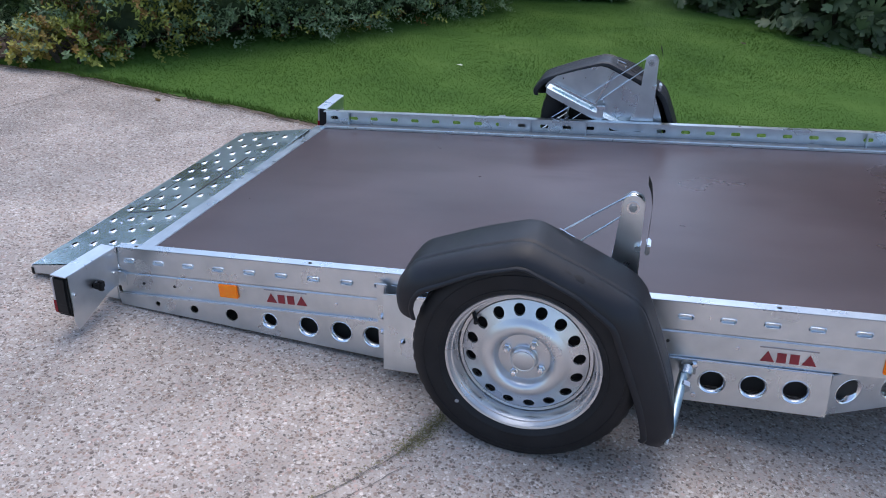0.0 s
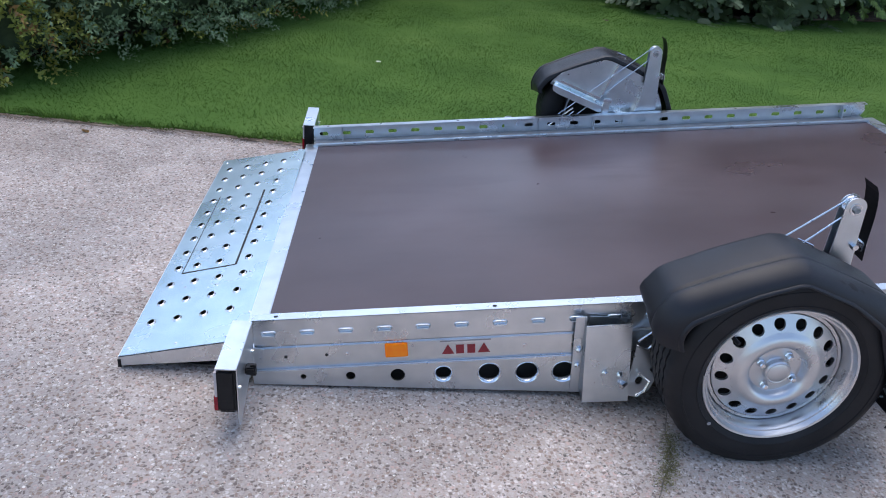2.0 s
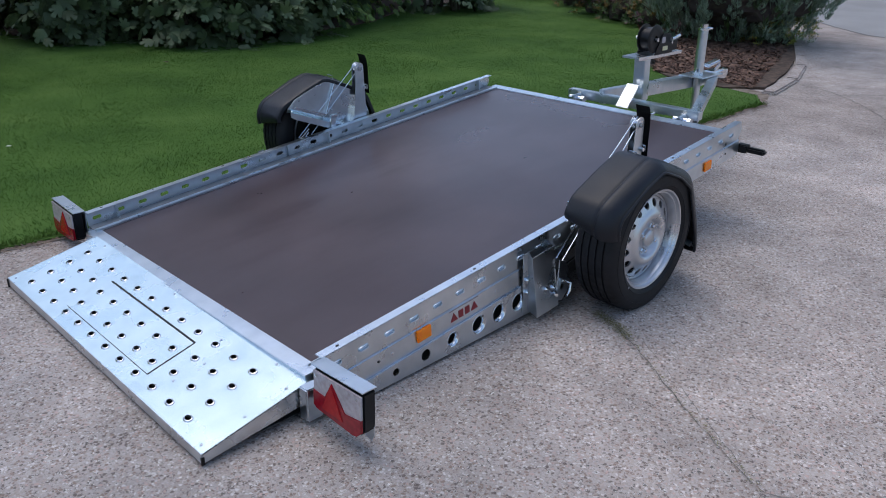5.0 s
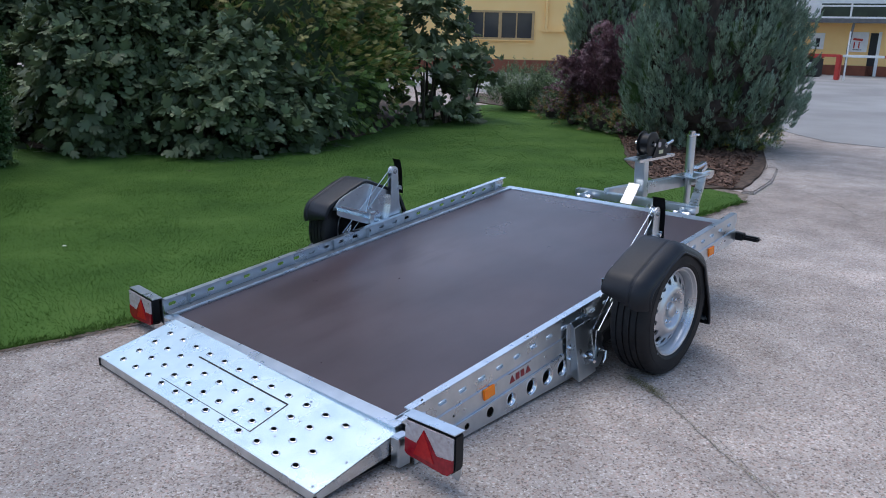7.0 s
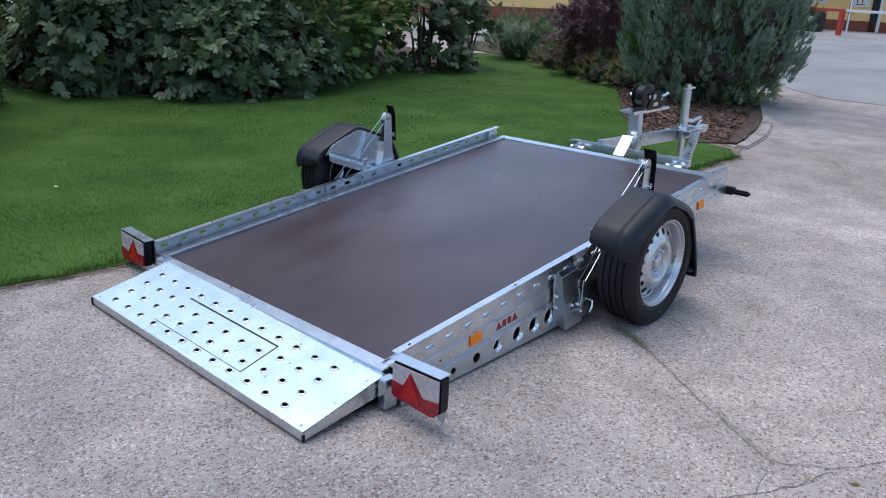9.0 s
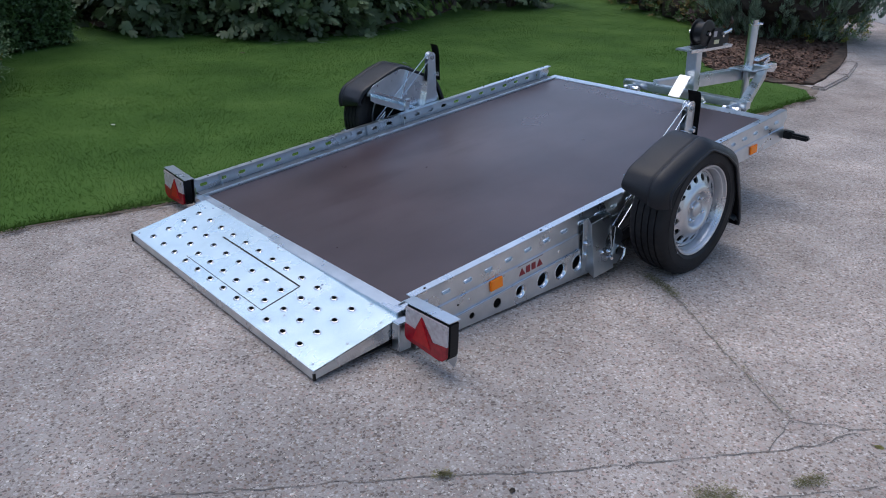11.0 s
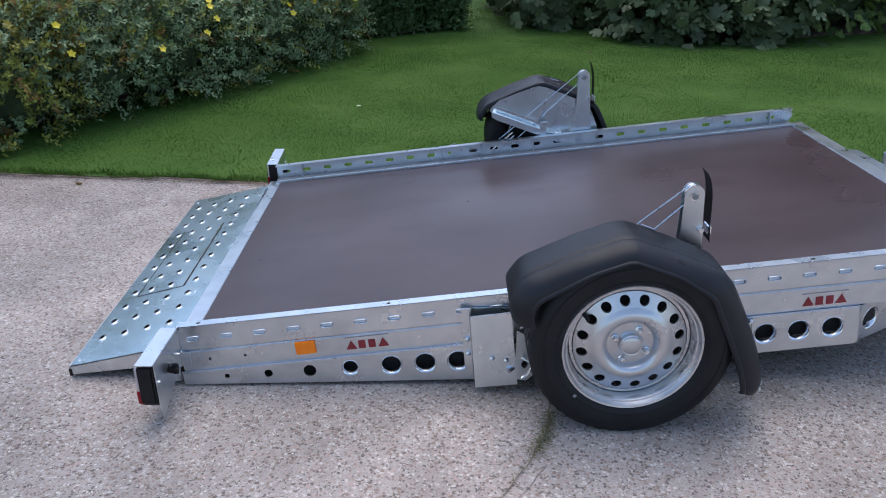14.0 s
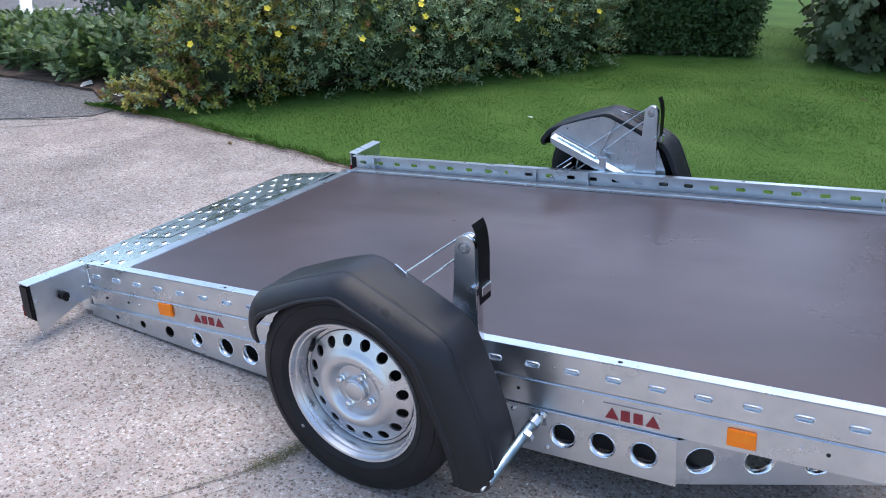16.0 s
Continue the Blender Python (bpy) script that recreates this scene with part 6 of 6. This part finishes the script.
crack([(0.35, 0.25), (0.26, -0.16), (0.19, -0.29), (0.0, -0.56), (-0.22, -0.92)], 0.0018, 1)
crack([(0.24, -0.29), (0.05, -0.56), (-0.2, -0.90)], 0.0010, 2)
crack([(-2.6, 0.55), (-1.8, -0.04), (-1.3, -0.37), (-0.96, -0.62), (-0.42, -0.955), (-0.22, -0.93), (-0.1, -1.1), (0.6, -1.5), (2.4, -2.6)], 0.0020, 3)
crack([(-0.42, -0.955), (-0.3, -1.03), (-0.1, -1.1)], 0.0018, 4)
crack([(-2.8, 0.35), (-1.35, -0.55), (-0.95, -0.84), (-0.3, -1.25)], 0.0016, 5)
crack([(-3.6, 1.585), (-3.2, 1.9)], 0.014, 6)
crack([(-3.5, 1.38), (-3.2, 1.72), (-3.07, 1.97)], 0.005, 7)
crack([(-2.95, 1.05), (-2.57, 1.49), (-2.50, 1.80), (-2.44, 2.05)], 0.0035, 11)
crack([(5.43, 1.34), (5.3, 0.93), (5.1, 0.7), (4.86, 0.47), (4.5, 0.2)], 0.006, 8)
crack([(4.72, 1.2), (5.0, 1.0), (5.25, 0.78), (5.6, 0.5)], 0.004, 9)
crack([(9.4, 3.2), (10.1, 2.4), (10.8, 1.6), (12.5, -0.4)], 0.010, 10)


def moss(points, count, spread, seed, label):
    rng = np.random.default_rng(seed)
    a = np.array(points, float)
    seg = rng.integers(0, len(a) - 1, count)
    f = rng.random((count, 1))
    p = a[seg] * (1 - f) + a[seg + 1] * f + rng.normal(scale=spread, size=(count, 2))
    pos = np.c_[p, np.full(count, 0.001)]
    along = np.c_[rng.normal(size=(count, 2)), rng.uniform(0.5, 1.5, count)]
    ob = leaf_mesh("moss", *SMALL, pos, along, np.c_[rng.normal(size=(count, 2)), np.ones(count)], rng.uniform(0.004, 0.010, count), moss_mat, None)
    return tagged(ob, label, "moss", "", "stuff")


moss([(0.285, -0.05), (0.26, -0.16), (0.215, -0.25)], 1300, 0.014, 1, "green brown moss growing in the concrete joint")
moss([(0.2, -0.28), (0.0, -0.56), (-0.22, -0.92)], 350, 0.007, 5, "thin line of moss in the concrete joint")
moss([(-0.75, -0.93), (-0.66, -1.0)], 900, 0.018, 2, "tuft of moss in the concrete joint")
moss([(-0.5, -1.08), (-0.42, -1.12)], 600, 0.012, 3, "tuft of moss in the concrete joint")
moss([(-1.22, -0.43), (-1.19, -0.45)], 300, 0.008, 4, "tuft of moss in the concrete joint")

def fallen_leaf(x, y, z, turn, size, mat, label, name="fallen_leaf"):
    bm = bmesh.new()
    top = [bm.verts.new((p * size, q * size, h * size)) for p, q, h in ((0, -0.5, 0.06), (0.24, -0.2, 0.16), (0.26, 0.15, 0.10), (0, 0.5, 0.2), (-0.26, 0.15, 0.14), (-0.22, -0.2, 0.05))]
    bm.faces.new((top[0], top[1], top[2], top[3])), bm.faces.new((top[0], top[3], top[4], top[5]))
    bmesh.ops.solidify(bm, geom=bm.faces[:], thickness=size * 0.03)
    low = min(v.co.z for v in bm.verts)
    ob = part(name, bm, mat, m=Matrix.Translation((x, y, z - low)) @ Matrix.Rotation(turn, 4, "Z"))
    return tagged(ob, label, "leaf" if name == "fallen_leaf" else "litter")


fallen_leaf(-0.15, -1.16, 0.0, 0.6, 0.035, gold_leaf, "small yellow leaf lying on the concrete")
fallen_leaf(-1.1, -0.6, 0.0, 2.0, 0.03, bark, "small dry brown leaf lying on the concrete")
fallen_leaf(-1.95, 1.98, 0.004, 1.1, 0.05, rust_leaf, "dry orange leaf at the lawn edge")
fallen_leaf(-2.0, 3.65, 0.03, 0.3, 0.09, rust_leaf, "dry orange leaf on the grass")
fallen_leaf(1.39, 5.45, 0.03, 0.9, 0.07, bark, "dark dry leaf on the grass")
fallen_leaf(-0.6, 3.5, 0.03, 2.2, 0.05, scrap, "pale dry leaf on the grass")
fallen_leaf(-3.93, 2.50, 0.03, 0.4, 0.16, scrap, "white paper scrap on the soil", "paper_scrap")
fallen_leaf(-3.45, 2.40, 0.03, 1.9, 0.13, scrap, "white paper scrap on the soil", "paper_scrap")

# grass
rng = np.random.default_rng(3)
poly = np.array(LAWN)
cnt = 400000
gx, gy = rng.uniform(-3.4, 9.4, cnt * 2), rng.uniform(1.05, 9.4, cnt * 2)
dens = np.clip(1.25 - 0.13 * np.hypot(gx - 0.0, gy - 2.0), 0.22, 1)
ok = rng.random(cnt * 2) < dens
gx, gy = gx[ok], gy[ok]
inside = np.zeros(len(gx), bool)
for (xa, ya), (xb, yb) in zip(poly, np.roll(poly, -1, 0)):
    cross = ((ya > gy) != (yb > gy)) & (gx < (xb - xa) * (gy - ya) / (yb - ya + 1e-12) + xa)
    inside ^= cross
gx, gy = gx[inside], gy[inside]
n = len(gx)
pos = np.c_[gx, gy, np.full(n, 0.007)]
def drift(cell):
    """A smooth random value at every blade, changing over about one cell."""
    grid = rng.normal(size=(int(13 / cell) + 3, int(9 / cell) + 3))
    fx, fy = (gx + 3.4) / cell, (gy - 1.0) / cell
    ix, iy = fx.astype(int), fy.astype(int)
    fx, fy = fx - ix, fy - iy
    fx, fy = fx * fx * (3 - 2 * fx), fy * fy * (3 - 2 * fy)
    return (grid[ix, iy] * (1 - fx) + grid[ix + 1, iy] * fx) * (1 - fy) + (grid[ix, iy + 1] * (1 - fx) + grid[ix + 1, iy + 1] * fx) * fy


# the blades lean in mown stripes and tufts, and stand a little higher in some spots
stripe = np.sin((gx * 0.80 - gy * 0.60) * math.tau / 1.05 + 0.5 * drift(1.2))
lean = rng.normal(scale=0.50, size=(n, 2)) + np.c_[drift(0.13), drift(0.13)] * 0.10 + np.c_[drift(0.6), drift(0.6)] * 0.22 + (stripe * 0.30)[:, None] * np.array([[0.60, 0.80]])
tall = np.clip(1.0 + 0.04 * drift(0.12) + 0.14 * drift(0.5), 0.6, 1.5)
along = np.c_[lean, np.ones(n)]
nor = np.c_[rng.normal(size=(n, 2)), np.zeros(n)]
tagged(leaf_mesh("grass", [(-0.065, 0, 0), (0.065, 0, 0), (0.034, 0.6, 0.03), (0, 1, 0.12)], [(0, 1, 2, 3)], pos, along, nor, rng.uniform(0.012, 0.022, n) * tall, blade_mat, None), "short green mown grass blades", "grass", "", "stuff")

# longer tufts hanging over the lawn's edge
rng = np.random.default_rng(14)
n = 9000
edge = np.array(DRIVE_EDGE[:-1])
k = rng.choice(len(edge) - 1, n, p=np.hypot(*np.diff(edge, axis=0).T) / np.hypot(*np.diff(edge, axis=0).T).sum())
f = rng.random(n)
p = edge[k] * (1 - f[:, None]) + edge[k + 1] * f[:, None]
clump = 0.03 * np.sin(p[:, 0] * 9.0) * np.sin(p[:, 0] * 23.0 + 1.0)
pos = np.c_[p[:, 0], p[:, 1] + clump + np.abs(rng.normal(scale=0.03, size=n)) - 0.02, np.full(n, 0.008)]
along = np.c_[rng.normal(scale=0.6, size=n), rng.normal(-0.35, 0.5, n), np.ones(n)]
tagged(leaf_mesh("edge_grass", [(-0.05, 0, 0), (0.05, 0, 0), (0.02, 0.6, 0.03), (0, 1, 0.2)], [(0, 1, 2, 3)], pos, along, np.c_[rng.normal(size=(n, 2)), np.zeros(n)], rng.uniform(0.015, 0.042, n), blade_mat, None), "ragged grass tufts along the lawn edge", "grass", "", "stuff")

# crumbs of soil and dry leaf along the lawn edge
n = 3500
k = rng.integers(0, len(edge) - 1, n)
f = rng.random(n)
p = edge[k] * (1 - f[:, None]) + edge[k + 1] * f[:, None]
pos = np.c_[p[:, 0], p[:, 1] - 0.02 - np.abs(rng.normal(scale=0.035, size=n)), np.full(n, 0.002)]
crumb = material("soil crumbs", 0.95, 0.0, ((0.07, 0.05, 0.035), (0.15, 0.11, 0.08), (0.27, 0.21, 0.16)), 9, 4, island=0.5)
tagged(leaf_mesh("soil_crumbs", [(-0.4, -0.5, 0), (0.45, -0.3, 0.1), (0.3, 0.5, 0.3), (-0.35, 0.4, 0.15)], [(0, 1, 2, 3)], pos, np.c_[rng.normal(size=(n, 2)), rng.uniform(0, 0.4, n)],
                 np.c_[rng.normal(scale=0.5, size=(n, 2)), np.ones(n)], rng.uniform(0.003, 0.013, n), crumb, None), "soil crumbs and dry leaf bits at the lawn edge", "soil", "", "stuff")

# single stones that stand out of the worn concrete
rng = np.random.default_rng(21)
n = 54000
px_, py_ = rng.uniform(-3.2, 2.7, n), rng.uniform(-1.65, 2.2, n)
border = np.interp(px_, [q[0] for q in DRIVE_EDGE], [q[1] for q in DRIVE_EDGE])
keep = (py_ < border - 0.05) & ~((px_ < -2.9) & (py_ > 1.2))
px_, py_ = px_[keep], py_[keep]
n = len(px_)
pebble = material("pebbles", 0.7, 0.0, ((0.36, 0.32, 0.29), (0.46, 0.42, 0.38)), 40, 4, spots=(190.0, ((0.0, (0.105, 0.090, 0.080)), (0.22, (0.185, 0.145, 0.122)), (0.38, (0.29, 0.25, 0.215)), (0.58, (0.37, 0.275, 0.235)), (0.68, (0.42, 0.385, 0.35)), (0.90, (0.54, 0.51, 0.475))), 0.92), island=0.22, spec=0.35)
ring = [(math.cos(k * math.tau / 5) * 0.42 * (1 + 0.2 * (k % 2)), math.sin(k * math.tau / 5) * 0.5, 0.0) for k in range(5)]
tagged(leaf_mesh("concrete_stones", ring + [(0.04, 0.05, 0.12)], [(k, (k + 1) % 5, 5) for k in range(5)], np.c_[px_, py_, np.full(n, 0.0002)],
                 np.c_[rng.normal(size=(n, 2)), np.zeros(n)], np.c_[rng.normal(scale=0.05, size=(n, 2)), np.ones(n)], rng.gamma(6.0, 0.0011, n) + 0.002, pebble, None, -1.0),
       "pink, grey and dark stones showing in the worn concrete", "stones", "", "stuff")
